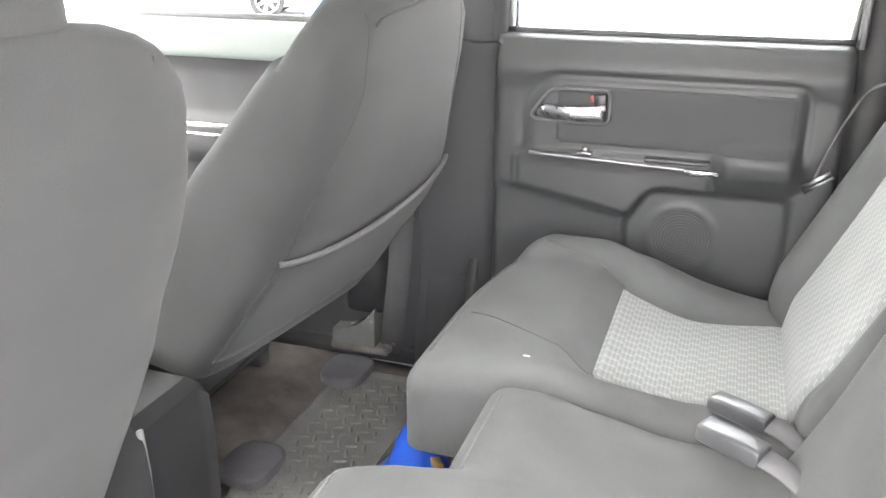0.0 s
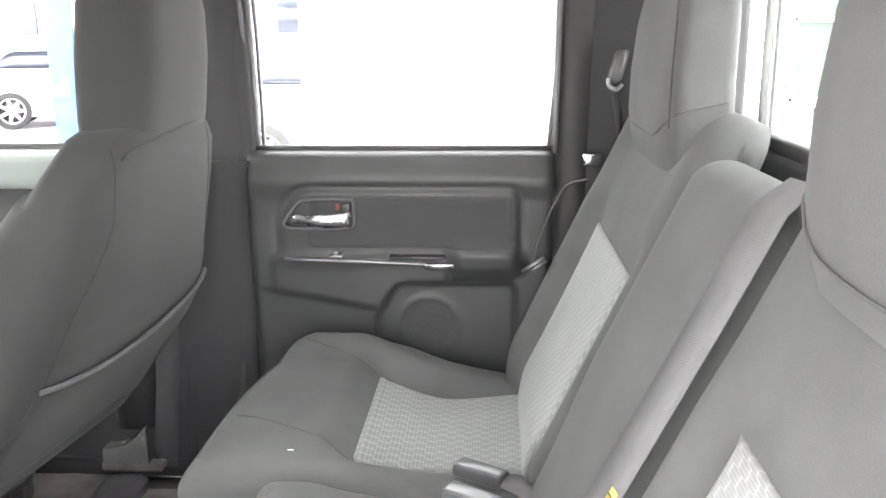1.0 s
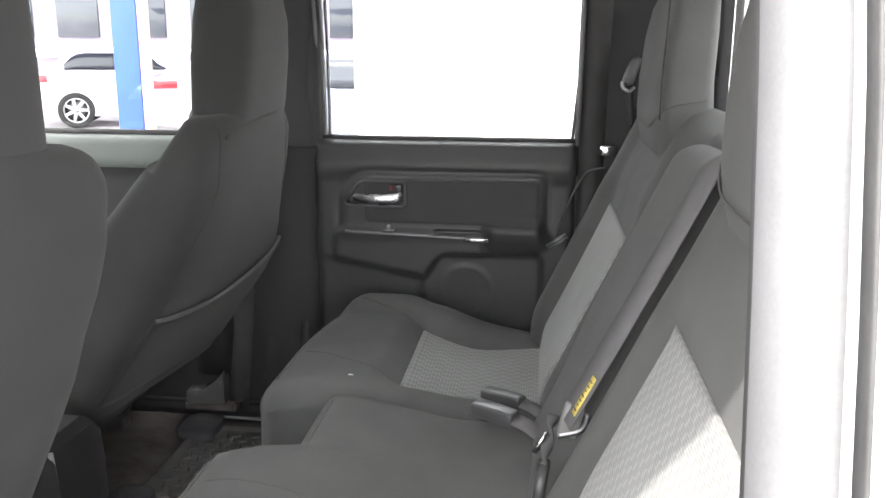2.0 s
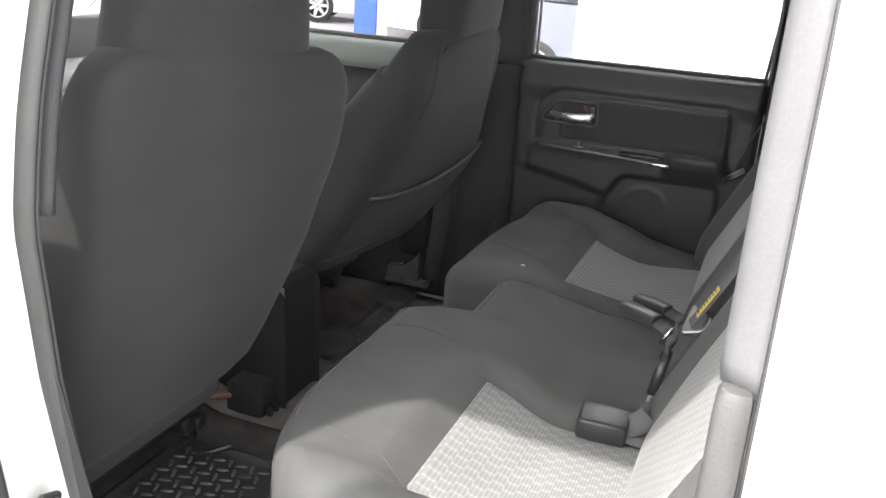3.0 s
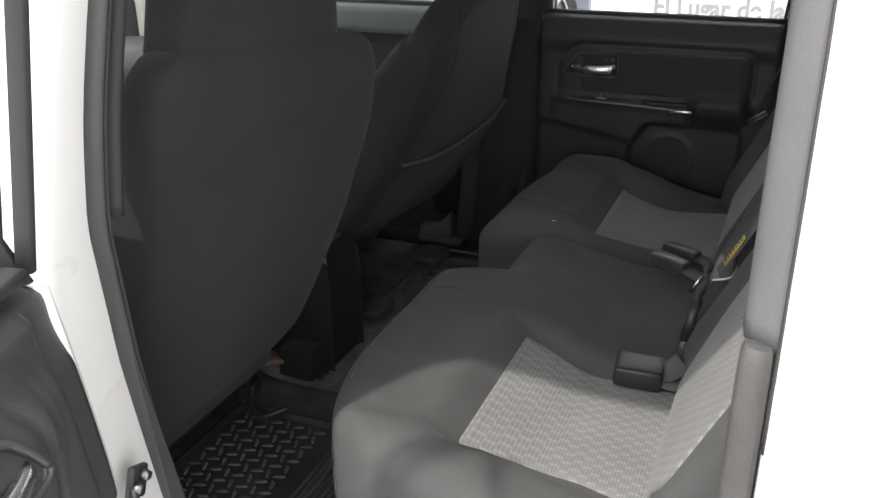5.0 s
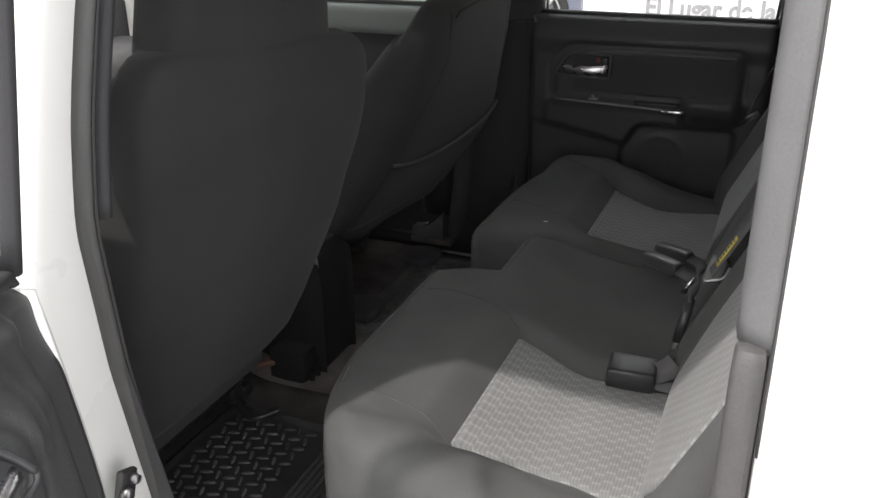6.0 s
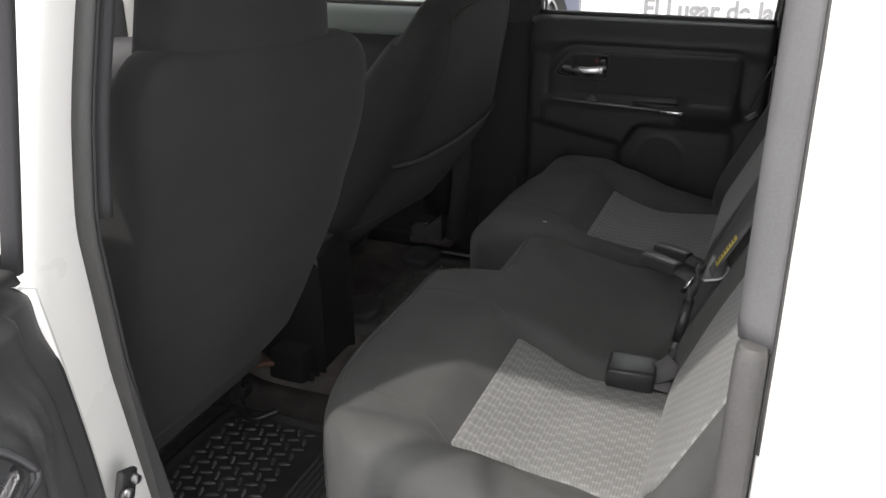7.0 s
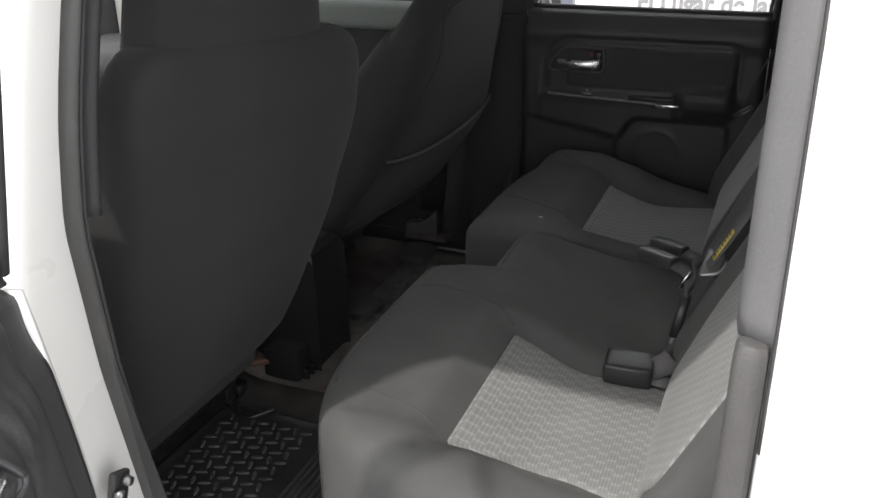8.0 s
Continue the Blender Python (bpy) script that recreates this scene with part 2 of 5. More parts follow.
def squircle(cx, cy, hx, hy, n=36, e=4.0):
    out = []
    for k in range(n):
        a = math.tau * k / n
        c, s = math.cos(a), math.sin(a)
        out.append((cx + hx * math.copysign(abs(c) ** (2 / e), c), cy + hy * math.copysign(abs(s) ** (2 / e), s)))
    return out


def sstep(a, b, x):
    t = min(1, max(0, (x - a) / (b - a)))
    return t * t * (3 - 2 * t)


def rounding(d, r):
    """How far a rounded edge of radius r has dropped at the distance d from its end."""
    if d >= r:
        return 0.0
    return r - math.sqrt(max(0, r * r - (r - max(d, 0)) ** 2))


def spaced(a, b, n, r):
    """Even steps from a to b, with closer ones within r of both ends."""
    ends = [r * f for f in (0, 0.02, 0.08, 0.18, 0.32, 0.5, 0.75)]
    mid = [a + r + (b - a - 2 * r) * i / n for i in range(n + 1)]
    return [a + e for e in ends] + mid + [b - e for e in reversed(ends)]


def pad(bm, y0, y1, L, T, r, rc, high, place, nu=26, ny=22, nose=None):
    """An upholstered block. It is L long, from y0 to y1 across, T thick, rounded at all edges by r, its plan by rc.
    high(u, y): the height of its face; nose(y): how far its front is drawn back; place(u, y, n): the point in the world."""
    rings = []
    for y in spaced(y0, y1, ny, r):
        d = min(y - y0, y1 - y)
        cut = rounding(d, rc)
        first = max(cut, nose(y)) if nose else cut
        drop = rounding(d, r)
        ring = []
        for u in spaced(first, L - cut, nu, r):
            e = rounding(min(u - first, L - cut - u), r)
            ring.append(place(u, y, max(high(u, y) - min(r, math.hypot(e, drop)), -T + 0.002)))
        back = [place(first + (L - first - cut) * k / 6, y, -T) for k in range(6, -1, -1)]
        rings.append(ring + back)
    return loft(bm, rings)


def sheet(bm, us, vs, face, thick):
    """A sheet over a grid: face(u, v) is a point, thick(u, v) the vector to its back."""
    front = [[bm.verts.new(face(u, v)) for v in vs] for u in us]
    back = [[bm.verts.new(Vector(face(u, v)) + Vector(thick(u, v))) for v in vs] for u in us]
    nu, nv = len(us), len(vs)
    for i in range(nu - 1):
        for j in range(nv - 1):
            bm.faces.new((front[i][j], front[i + 1][j], front[i + 1][j + 1], front[i][j + 1]))
            bm.faces.new((back[i][j], back[i][j + 1], back[i + 1][j + 1], back[i + 1][j]))
    for i in range(nu - 1):
        for j in (0, nv - 1):
            bm.faces.new((front[i][j], front[i + 1][j], back[i + 1][j], back[i][j]))
    for j in range(nv - 1):
        for i in (0, nu - 1):
            bm.faces.new((front[i][j], front[i][j + 1], back[i][j + 1], back[i][j]))
    return bm


def lin(a, b, n):
    return [a + (b - a) * i / n for i in range(n + 1)]


def rsdf(u, z, u0, u1, z0, z1, r):
    """Signed distance to a rectangle with rounded corners; negative inside."""
    qx, qz = abs(u - (u0 + u1) / 2) - (u1 - u0) / 2 + r, abs(z - (z0 + z1) / 2) - (z1 - z0) / 2 + r
    return math.hypot(max(qx, 0), max(qz, 0)) + min(max(qx, qz), 0) - r


B = bmesh.new
FLOOR_Z, GROUND_Z = 0.37, -0.20


def side_y(z):
    """Half the width of the body at a height."""
    rows = ((-0.2, 0.84), (0.2, 0.88), (0.6, 0.905), (0.9, 0.902), (1.06, 0.888), (1.1, 0.882), (1.2, 0.862), (1.3, 0.838), (1.5, 0.765), (1.6, 0.70))
    for (a, ya), (b, yb) in zip(rows, rows[1:]):
        if z <= b:
            return ya + (yb - ya) * (z - a) / (b - a)
    return rows[-1][1]

# ---- ground and what stands far off ----
def build_ground():
    bm = B()
    sheet(bm, lin(-60, 60, 24), lin(-40, 80, 24), lambda u, v: (u, v, GROUND_Z), lambda u, v: (0, 0, -0.2))
    tagged(part("ground", bm, GROUND, smooth=False), "sunlit pale concrete ground of a sales yard", "ground", kind="structure")


build_ground()

# ---- the cab: floor, sides, roof ----
cab = top("pickup_cab", (0, 0, FLOOR_Z), "white crew cab pickup body with charcoal interior trim", "truck cab")


def floor_z(y, x):
    return FLOOR_Z + 0.065 * sstep(0.21, 0.12, abs(y)) + 0.03 * sstep(-0.30, -0.42, x)


def build_floor():
    bm = B()
    sheet(bm, lin(-1.35, 0.86, 60), lin(-0.79, 0.79, 60), lambda x, y: (x, y, floor_z(y, x) + 0.004 * noise.noise((x * 9, y * 9, 0))), lambda x, y: (0, 0, -0.06))
    part("floor", bm, DUSTY, cab, "dusty dark carpet on the cab floor")
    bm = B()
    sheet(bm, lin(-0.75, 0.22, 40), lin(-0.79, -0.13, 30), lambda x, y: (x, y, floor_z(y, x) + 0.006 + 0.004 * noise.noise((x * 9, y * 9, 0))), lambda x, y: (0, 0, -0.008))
    part("carpet", bm, CARPET, cab, "darker carpet behind the driver's seat")
    for s in (-1, 1):
        bm = B()
        box(bm, (-0.26, s * 0.84, 0.36), (2.2, 0.10, 0.16), 0.03)
        part("sill", bm, PAINT, cab)
        bm = B()
        box(bm, (-0.22, s * 0.80, 0.437), (1.62, 0.12, 0.016), 0.006)
        part("scuff_plate", bm, DARK, cab, "black plastic scuff plate")


build_floor()


def upright(bm, poly, z0, z1, out, n=24, lean=0.0, swell=0.0):
    """A post along the body side: poly gives (x, y inwards from the skin); out: the side, -1 or 1; lean: metres back per metre up; swell: whether its inner edge widens towards the sill."""
    rings = []
    for z in lin(z0, z1, n):
        e = swell * (0.008 * sstep(1.2, 1.05, z) + 0.20 * min(0.46, max(0.0, 1.075 - z)))
        rings.append([(x + lean * (z - 1.1), out * (side_y(z) - d - e * sstep(0.03, 0.05, d)), z) for x, d in poly])
    return loft(bm, rings)


def build_roof():
    bm = B()
    def roof_z(x, y):
        return 1.60 - 0.035 * (abs(y) / 0.72) ** 3 - 0.03 * sstep(0.4, 0.95, x) - 0.06 * sstep(-0.5, -1.0, x)
    sheet(bm, lin(-0.92, 0.93, 30), lin(-0.74, 0.74, 24), lambda x, y: (x, y, roof_z(x, y)), lambda x, y: (0, 0, -0.012))
    part("roof", bm, PAINT, cab, "white painted roof")
    bm = B()
    sheet(bm, lin(-0.90, 0.86, 30), lin(-0.70, 0.70, 24), lambda x, y: (x, y, roof_z(x, y) - 0.045), lambda x, y: (0, 0, -0.015))
    part("headliner", bm, LINER, cab, "grey cloth headliner")
    for s in (-1, 1):
        bm = B()
        pts = squircle(0, 0, 0.045, 0.05, 16, 3)
        loft(bm, [[(x, s * (0.725 + a), 1.525 - 0.06 * sstep(-0.5, -1.0, x) + b) for a, b in pts] for x in lin(-0.94, 0.92, 20)])
        part("roof_rail", bm, PAINT, cab)
        bm = B()
        tube(bm, [(x, s * 0.742, 1.468 - 0.06 * sstep(-0.5, -1.0, x)) for x in lin(-0.05, 0.62, 12)], 0.011)
        part("door_seal", bm, SEAL, cab)


build_roof()


def build_pillars():
    for s in (-1, 1):
        # middle pillars: painted jamb, seals and inner trim
        bm = B()
        upright(bm, [(-0.115, 0.004), (-0.045, 0.004), (-0.034, 0.012), (-0.032, 0.03), (-0.030, 0.058), (-0.034, 0.070), (-0.115, 0.072)], 0.36, 1.50, s, lean=0.05, swell=1)
        part("middle_pillar", bm, PAINT if s < 0 else DARK, cab, "painted door pillar")
        bm = B()
        upright(bm, [(-0.034, 0.059), (-0.018, 0.060), (-0.011, 0.064), (-0.014, 0.070), (-0.034, 0.072)], 0.38, 1.49, s, n=36, lean=0.05, swell=1)
        part("door_seal", bm, SEAL if s > 0 else SEALD, cab, "dark rubber door seal")
        bm = B()
        upright(bm, [(-0.030, 0.0705), (-0.017, 0.0705), (-0.013, 0.0730), (-0.017, 0.0755), (-0.030, 0.0755)], 0.38, 1.49, s, n=36, lean=0.05, swell=1)
        part("seal_lip", bm, SEAL, cab, "black inner lip of the door seal")
        bm = B()
        if s > 0:
            upright(bm, [(-0.040, 0.074), (-0.014, 0.080), (-0.006, 0.088), (-0.006, 0.104), (-0.030, 0.118), (-0.11, 0.120), (-0.11, 0.074)], 1.05, 1.52, s, lean=0.05, swell=1)
        else:
            upright(bm, [(-0.040, 0.074), (-0.014, 0.078), (-0.008, 0.082), (-0.008, 0.088), (-0.030, 0.098), (-0.11, 0.100), (-0.11, 0.074)], 1.08, 1.52, s, lean=0.05, swell=1)
        part("pillar_trim", bm, DARK, cab)
        # rounded upper corner of the door opening
        bm = B()
        rings = []
        for k in range(9):
            t = k / 8
            z = 1.335 + 0.14 * math.sin(t * math.pi / 2)
            x = 0.165 - 0.175 * math.cos(t * math.pi / 2)
            rings.append([(-0.05, s * (side_y(z) - 0.075), z), (x, s * (side_y(z) - 0.075), z), (x, s * (side_y(z) - 0.03), z), (-0.05, s * (side_y(z) - 0.03), z)])
        loft(bm, rings)
        part("corner_gusset", bm, PAINT, cab)
        if s > 0:
            for x, d in ((-0.008, 0.106), (0.002, 0.092), (0.010, 0.078)):
                bm = B()
                loft(bm, [[(x + 0.05 * (z - 1.1) + a, side_y(z) - d + b, z) for a, b in squircle(0, 0, 0.0035, 0.006, 10, 2.5)] for z in lin(1.085, 1.48, 12)])
                part("door_seal", bm, SEALG, cab, "grey ridged door seal")
            for x, d in ((0.581, 0.078), (0.5815, 0.108), (0.583, 0.138)):
                bm = B()
                loft(bm, [[(x + a, side_y(z) - d + b, z) for a, b in squircle(0, 0, 0.004, 0.007, 10, 2.5)] for z in lin(1.09, 1.48, 12)])
                part("door_seal", bm, FRAMEP if d < 0.1 else SEALG, cab, "pale ridged door seal")
        bm = B()
        if s > 0:
            upright(bm, [(-0.040, 0.091), (-0.012, 0.093), (-0.003, 0.104), (-0.004, 0.140), (-0.030, 0.166), (-0.15, 0.170), (-0.17, 0.155), (-0.17, 0.091)], 0.40, 1.075, s)
        else:
            upright(bm, [(-0.040, 0.060), (-0.022, 0.063), (-0.020, 0.065), (-0.022, 0.068), (-0.034, 0.071), (-0.15, 0.074), (-0.17, 0.072), (-0.17, 0.060)], 0.40, 1.075, s, swell=1)
        part("lower_pillar_trim", bm, DARK, cab, flat_angle=50)
        # rear pillars
        bm = B()
        upright(bm, [(0.631, 0.003), (0.95, 0.003), (0.95, 0.05), (0.65, 0.09), (0.627, 0.085), (0.626, 0.012)] if s < 0 else [(0.638, 0.003), (0.95, 0.003), (0.95, 0.05), (0.65, 0.09), (0.634, 0.085), (0.633, 0.012)], 0.30, 1.52, s)
        part("rear_pillar", bm, PAINT, cab, "white painted rear pillar and cab side")
        bm = B()
        if s < 0:
            upright(bm, [(0.627, 0.037), (0.621, 0.039), (0.608, 0.047), (0.602, 0.058), (0.600, 0.078), (0.603, 0.088), (0.627, 0.090)], 1.0815, 1.50, s)
        else:
            upright(bm, [(0.640, 0.030), (0.590, 0.040), (0.584, 0.060), (0.586, 0.135), (0.60, 0.150), (0.640, 0.150)], 0.40, 1.50, s)
        part("door_seal", bm, SEALG if s < 0 else SEAL, cab, "grey rubber door seal")
        bm = B()
        upright(bm, [(0.6255, 0.010), (0.627, 0.008), (0.6278, 0.010), (0.6276, 0.022), (0.6255, 0.022)], 1.02, 1.50, s, n=16)
        part("drip_edge", bm, SEAL, cab)
        bm = B()
        upright(bm, [(0.608, 0.090), (0.606, 0.112), (0.64, 0.15), (0.80, 0.20), (0.86, 0.20), (0.86, 0.09)], 0.40, 1.52, s)
        part("rear_pillar_trim", bm, DARK, cab, "black plastic rear pillar trim")
        # front pillar
        bm = B()
        loft(bm, [[(x + a, s * (side_y(z) - 0.05 + b), z) for a, b in squircle(0, 0, 0.04, 0.04, 12, 3)] for x, z in ((-1.38, 0.36), (-1.38, 1.06), (-1.15, 1.30), (-0.90, 1.50))])
        part("front_pillar", bm, PAINT, cab)


build_pillars()


def build_jamb_trim():
    """The scuffed plastic moulding at the foot of the open side's rear pillar."""
    bm = B()
    rings = []
    for k, z in enumerate((0.42, 0.60, 0.80, 0.95, 1.060, 1.079, 1.0845, 1.086)):
        e = (0, 0, 0, 0, 0, 0.0008, 0.003, 0.007)[k]
        w = side_y(z)
        x0 = 0.600 + 0.004 * (z - 0.9)
        rings.append([(x0 + e, -w + 0.052 - e, z), (x0 + e, -w + 0.038, z), (x0 + 0.002 + e, -w + 0.033 + e, z), (x0 + 0.005 + e, -w + 0.0305 + e, z), (0.6205 - e, -w + 0.029 + e, z), (0.6240 - 0.3 * e, -w + 0.031 + e, z), (0.6248, -w + 0.042, z), (0.6248, -w + 0.052 - e, z)])
    loft(bm, rings)
    part("jamb_moulding", bm, GREY, cab, "scuffed grey plastic jamb moulding", flat_angle=35)


build_jamb_trim()


def build_back_wall():
    bm = B()
    box(bm, (0.86, 0, 0.76), (0.05, 1.60, 0.78), 0.01)
    part("back_wall", bm, DARK, cab, "black rear bulkhead trim")
    bm = B()
    box(bm, (0.865, 0, 1.515), (0.05, 1.40, 0.09), 0.01)
    part("back_wall_header", bm, LINER, cab)
    for s in (-1, 1):
        bm = B()
        box(bm, (0.862, s * 0.665, 1.31), (0.05, 0.15, 0.36), 0.01)
        part("back_wall_side", bm, DARK, cab)
    win = part("rear_window_frame", box(box(B(), (0.858, 0, 1.157), (0.03, 1.20, 0.022), 0.004), (0.858, 0, 1.465), (0.03, 1.20, 0.022), 0.004), SEAL, cab, "sliding rear window frame")
    for y in (-0.375, 0.375, -0.355, 0.355):
        bm = B()
        box(bm, (0.850 if abs(y) > 0.36 else 0.862, y, 1.31), (0.014, 0.018, 0.30), 0.003)
        part("mullion", bm, FRAMEP, win, "pale slider rail")
    for y0, y1, x in ((-0.59, -0.365, 0.866), (-0.365, 0.365, 0.852), (0.365, 0.59, 0.866)):
        bm = B()
        box(bm, (x, (y0 + y1) / 2, 1.31), (0.004, y1 - y0, 0.30))
        g = part("pane", bm, GLASS, win, smooth=False)
        g.visible_shadow = False


build_back_wall()


def build_front_end():
    bm = B()
    pts = squircle(0, 0, 0.19, 0.19, 20, 3.5)
    loft(bm, [[(-1.26 + a, y, 0.78 + b) for a, b in pts] for y in lin(-0.735, 0.735, 8)])
    part("dashboard", bm, DARK, cab, "black plastic dashboard")
    bm = B()
    box(bm, (-1.40, 0, 0.72), (0.06, 1.70, 0.72), 0.01)
    part("firewall", bm, DARK, cab)
    bm = B()
    sheet(bm, lin(0, 1, 6), lin(-0.72, 0.72, 10), lambda u, y: (-1.46 + 0.54 * u + 0.05 * (abs(y) / 0.72) ** 2, y, 1.08 + 0.42 * u), lambda u, y: (-0.003, 0, 0.004))
    g = part("windscreen", bm, GLASS, cab, smooth=False)
    g.visible_shadow = False


build_front_end()


# ---- doors ----
def door_face(u, z):
    """How far a rear door's lining stands into the cab, at u metres from its front edge and the height z."""
    d = 0.0
    d += 0.007 * sstep(0.995, 1.035, z) - 0.016 * sstep(1.035, 1.090, z)   # padded ledge that rolls over towards the glass
    d -= 0.050 * sstep(1.084, 1.097, z) ** 1.5
    pad_d = rsdf(u, z, 0.038, 0.525, 0.78, 1.030, 0.078 if u < 0.25 else 0.03)
    d -= 0.006 * math.exp(-((pad_d + 0.004) / 0.005) ** 2) * sstep(0.885, 0.905, z)                # seam round the pad
    d += 0.006 * sstep(0.0, -0.03, pad_d) * sstep(0.86, 0.90, z)
    foot = 0.818 - 0.19 * (u - 0.04)
    low = max(rsdf(u, z, 0.030, 0.38, 0.60, 0.893, 0.02), foot - z)
    d += 0.010 * sstep(0.006, -0.010, low)                                # shelf that carries the bright strip
    arm = rsdf(u, z, 0.375, 0.528, 0.846, 0.925, 0.035)
    d += 0.024 * sstep(0.010, -0.030, arm)                                # arm rest
    rec = rsdf(u, z, 0.232 + 0.6 * max(0.0, z - 0.765), 0.515, 0.36, 0.838, 0.022)
    d -= (0.018 + 0.010 * sstep(0.006, -0.010, low)) * sstep(0.004, -0.012, rec)  # recess of the loudspeaker
    d -= 0.005 * sstep(foot + 0.004, foot - 0.012, z) * sstep(0.0, 0.01, rec) * sstep(0.40, 0.36, u)
    spk = math.hypot(u - 0.338, z - 0.742)
    d += 0.003 * sstep(0.070, 0.060, spk) - 0.002 * sstep(0.058, 0.050, spk)
    edge = min(u + 0.014, 0.582 - u)
    d -= rounding(edge, 0.02)
    return d


def rear_door(far, at, along, label):
    """A rear door: lining, handle, strip, arm rest, loudspeaker, window frame, glass and painted skin.
    at: the front lower corner of the lining; along: the direction from the hinges to the lock."""
    e = Vector((along[0], along[1], 0)).normalized()
    n = Vector((e.y, -e.x, 0)) if far else Vector((-e.y, e.x, 0))
    o = Vector((at[0], at[1], 0))

    def P(u, d, z):
        d += 0 if far or z > 1.099 else 0.053 - 0.029 * min(1.0, max(0.0, (z - 0.876) / 0.222)) ** 1.3
        return o + e * u + n * d + Vector((0, 0, z))

    def bx(bm, u0, u1, d0, d1, z0, z1, bev=0.003):
        return box(bm, P((u0 + u1) / 2, (d0 + d1) / 2, (z0 + z1) / 2), (u1 - u0, abs(d1 - d0), z1 - z0), bev, Matrix((e, n, (0, 0, 1))).transposed())

    door = top("rear_door", P(0.28, 0, 0.40), label, "car door", "rear doors")
    bm = B()
    def relief(u, z):
        d = door_face(u, z) if far else door_face(u - 0.030, z - 0.040)
        if not far:
            r = rsdf(u, z, 0.085, 0.235, 0.985, 1.050, 0.03)
            d += 0.007 * sstep(0.050, 0.020, r) - 0.0035 * math.exp(-((r - 0.030) / 0.0025) ** 2)  # swell and groove round the handle
            d -= 0.014 * sstep(1.01, 1.07, z) + 0.030 * sstep(1.078, 1.098, z) ** 1.5  # rounded top
        return d
    sheet(bm, lin(-0.012 if far else -0.022, 0.582, 110), lin(0.40, 1.098, 124), lambda u, z: P(u, relief(u, z), z), lambda u, z: n * (-0.02 - max(0, relief(u, z))))
    lining = part("door_lining", bm, DOORPL, door, "charcoal grained plastic door lining")
    # cloth of the pad
    bm = B()
    sheet(bm, lin(0.0, 1.0, 60), lin(0.0, 1.0, 24), lambda a, b: P(0.095 + 0.418 * a, relief(0.095 + 0.418 * a, 0.905 + 0.108 * b) + 0.0015 - 0.004 * (rsdf(a, b, 0, 1, 0, 1, 0.1) > -0.02), 0.905 + 0.108 * b), lambda a, b: n * -0.004)
    part("pad_cloth", bm, SOFT, lining)
    # handle
    hu, hz = (0.0, 0.0) if far else (0.030, 0.040)
    def bez(k, grow=0.0):
        """The outline of the handle's bowl: pointed in front, square behind."""
        pts = [(0.059, 0.957), (0.063, 0.950), (0.080, 0.947), (0.130, 0.946), (0.185, 0.946), (0.199, 0.949), (0.203, 0.958), (0.203, 0.990), (0.201, 1.003), (0.192, 1.007), (0.150, 1.007), (0.112, 1.006), (0.092, 1.000), (0.074, 0.980)]
        c = (0.135, 0.976)
        pts = [(p.x, p.y) for p in curve_pts([(*p, 0) for p in pts + pts[:1]], 4)[:-1]]
        return [(hu + c[0] + (p[0] - c[0]) * k, hz + c[1] + (p[1] - c[1]) * (k - grow)) for p in pts]
    bm = B()
    base = door_face(0.13, 0.975)
    rings = [(1.0, -0.004), (1.0, 0.006), (0.985, 0.009), (0.90, 0.009), (0.87, 0.006), (0.86, -0.016)]
    loft(bm, [[P(u, base + d, z) for u, z in bez(k, 0.10 * (1 - k))] for k, d in rings])
    handle = part("handle_bezel", bm, GLOSSY, lining, "black handle bezel", flat_angle=40)
    bm = B()
    rim = [P(u, base + 0.0088, z) for u, z in bez(0.95, 0.0)]
    tube(bm, rim + [rim[0]], 0.0032, 6)
    # same rim on both doors, painted lit on the closed one
    part("bezel_rim", bm, RIM_LIT if far else BUCKLE, handle, "bezel rim painted in its lit grey" if far else "")
    bm = B()
    loft(bm, [[P(hu + 0.080 + 0.112 * t, base + 0.006 + 0.010 * math.sin(math.pi * t) + a, hz + 0.9665 - 0.003 * math.sin(math.pi * t) + b * (0.7 + 0.5 * t)) for a, b in squircle(0, 0, 0.0070, 0.0122, 14, 2.6)] for t in lin(0, 1, 14)])
    part("lever", bm, SATIN, handle, "chrome door lever")
    bm = B()
    bx(bm, hu + 0.163, hu + 0.171, base - 0.006, base + 0.004, hz + 0.983, hz + 0.995, 0.0012)
    part("lock_mark", bm, RED, handle, "red unlock mark")
    bm = B()
    bx(bm, hu + 0.174, hu + 0.193, base - 0.004, base + 0.010, hz + 0.974, hz + 0.998, 0.003)
    part("lock_button", bm, GLOSSY, handle)
    # bright strip, clip and slot
    bm = B()
    loft(bm, [[P(u, door_face(u, 0.887 - 0.032 * (u - 0.05)) + a, 0.887 - 0.032 * (u - 0.05) + b) for a, b in squircle(0, 0, 0.005, 0.0035, 8, 2.5)] for u in lin(0.060, 0.390, 24)])
    part("bright_strip", bm, STEEL, lining, "satin metal strip")
    bm = B()
    bx(bm, 0.335, 0.392, 0.018, 0.028, 0.871, 0.881, 0.002)
    part("strip_end", bm, CHROME, lining)
    bm = B()
    bx(bm, 0.150, 0.176, 0.014, 0.030, 0.892, 0.898, 0.002)
    bx(bm, 0.158, 0.168, 0.014, 0.026, 0.897, 0.905, 0.002)
    part("coat_clip", bm, STEEL, lining)
    bm = B()
    bx(bm, 0.266, 0.376, 0.004, 0.026, 0.887, 0.896, 0.003)
    part("pull_slot", bm, GLOSSY, lining)
    bm = B()
    c = P(0.338, door_face(0.338, 0.742) + 0.001, 0.742)
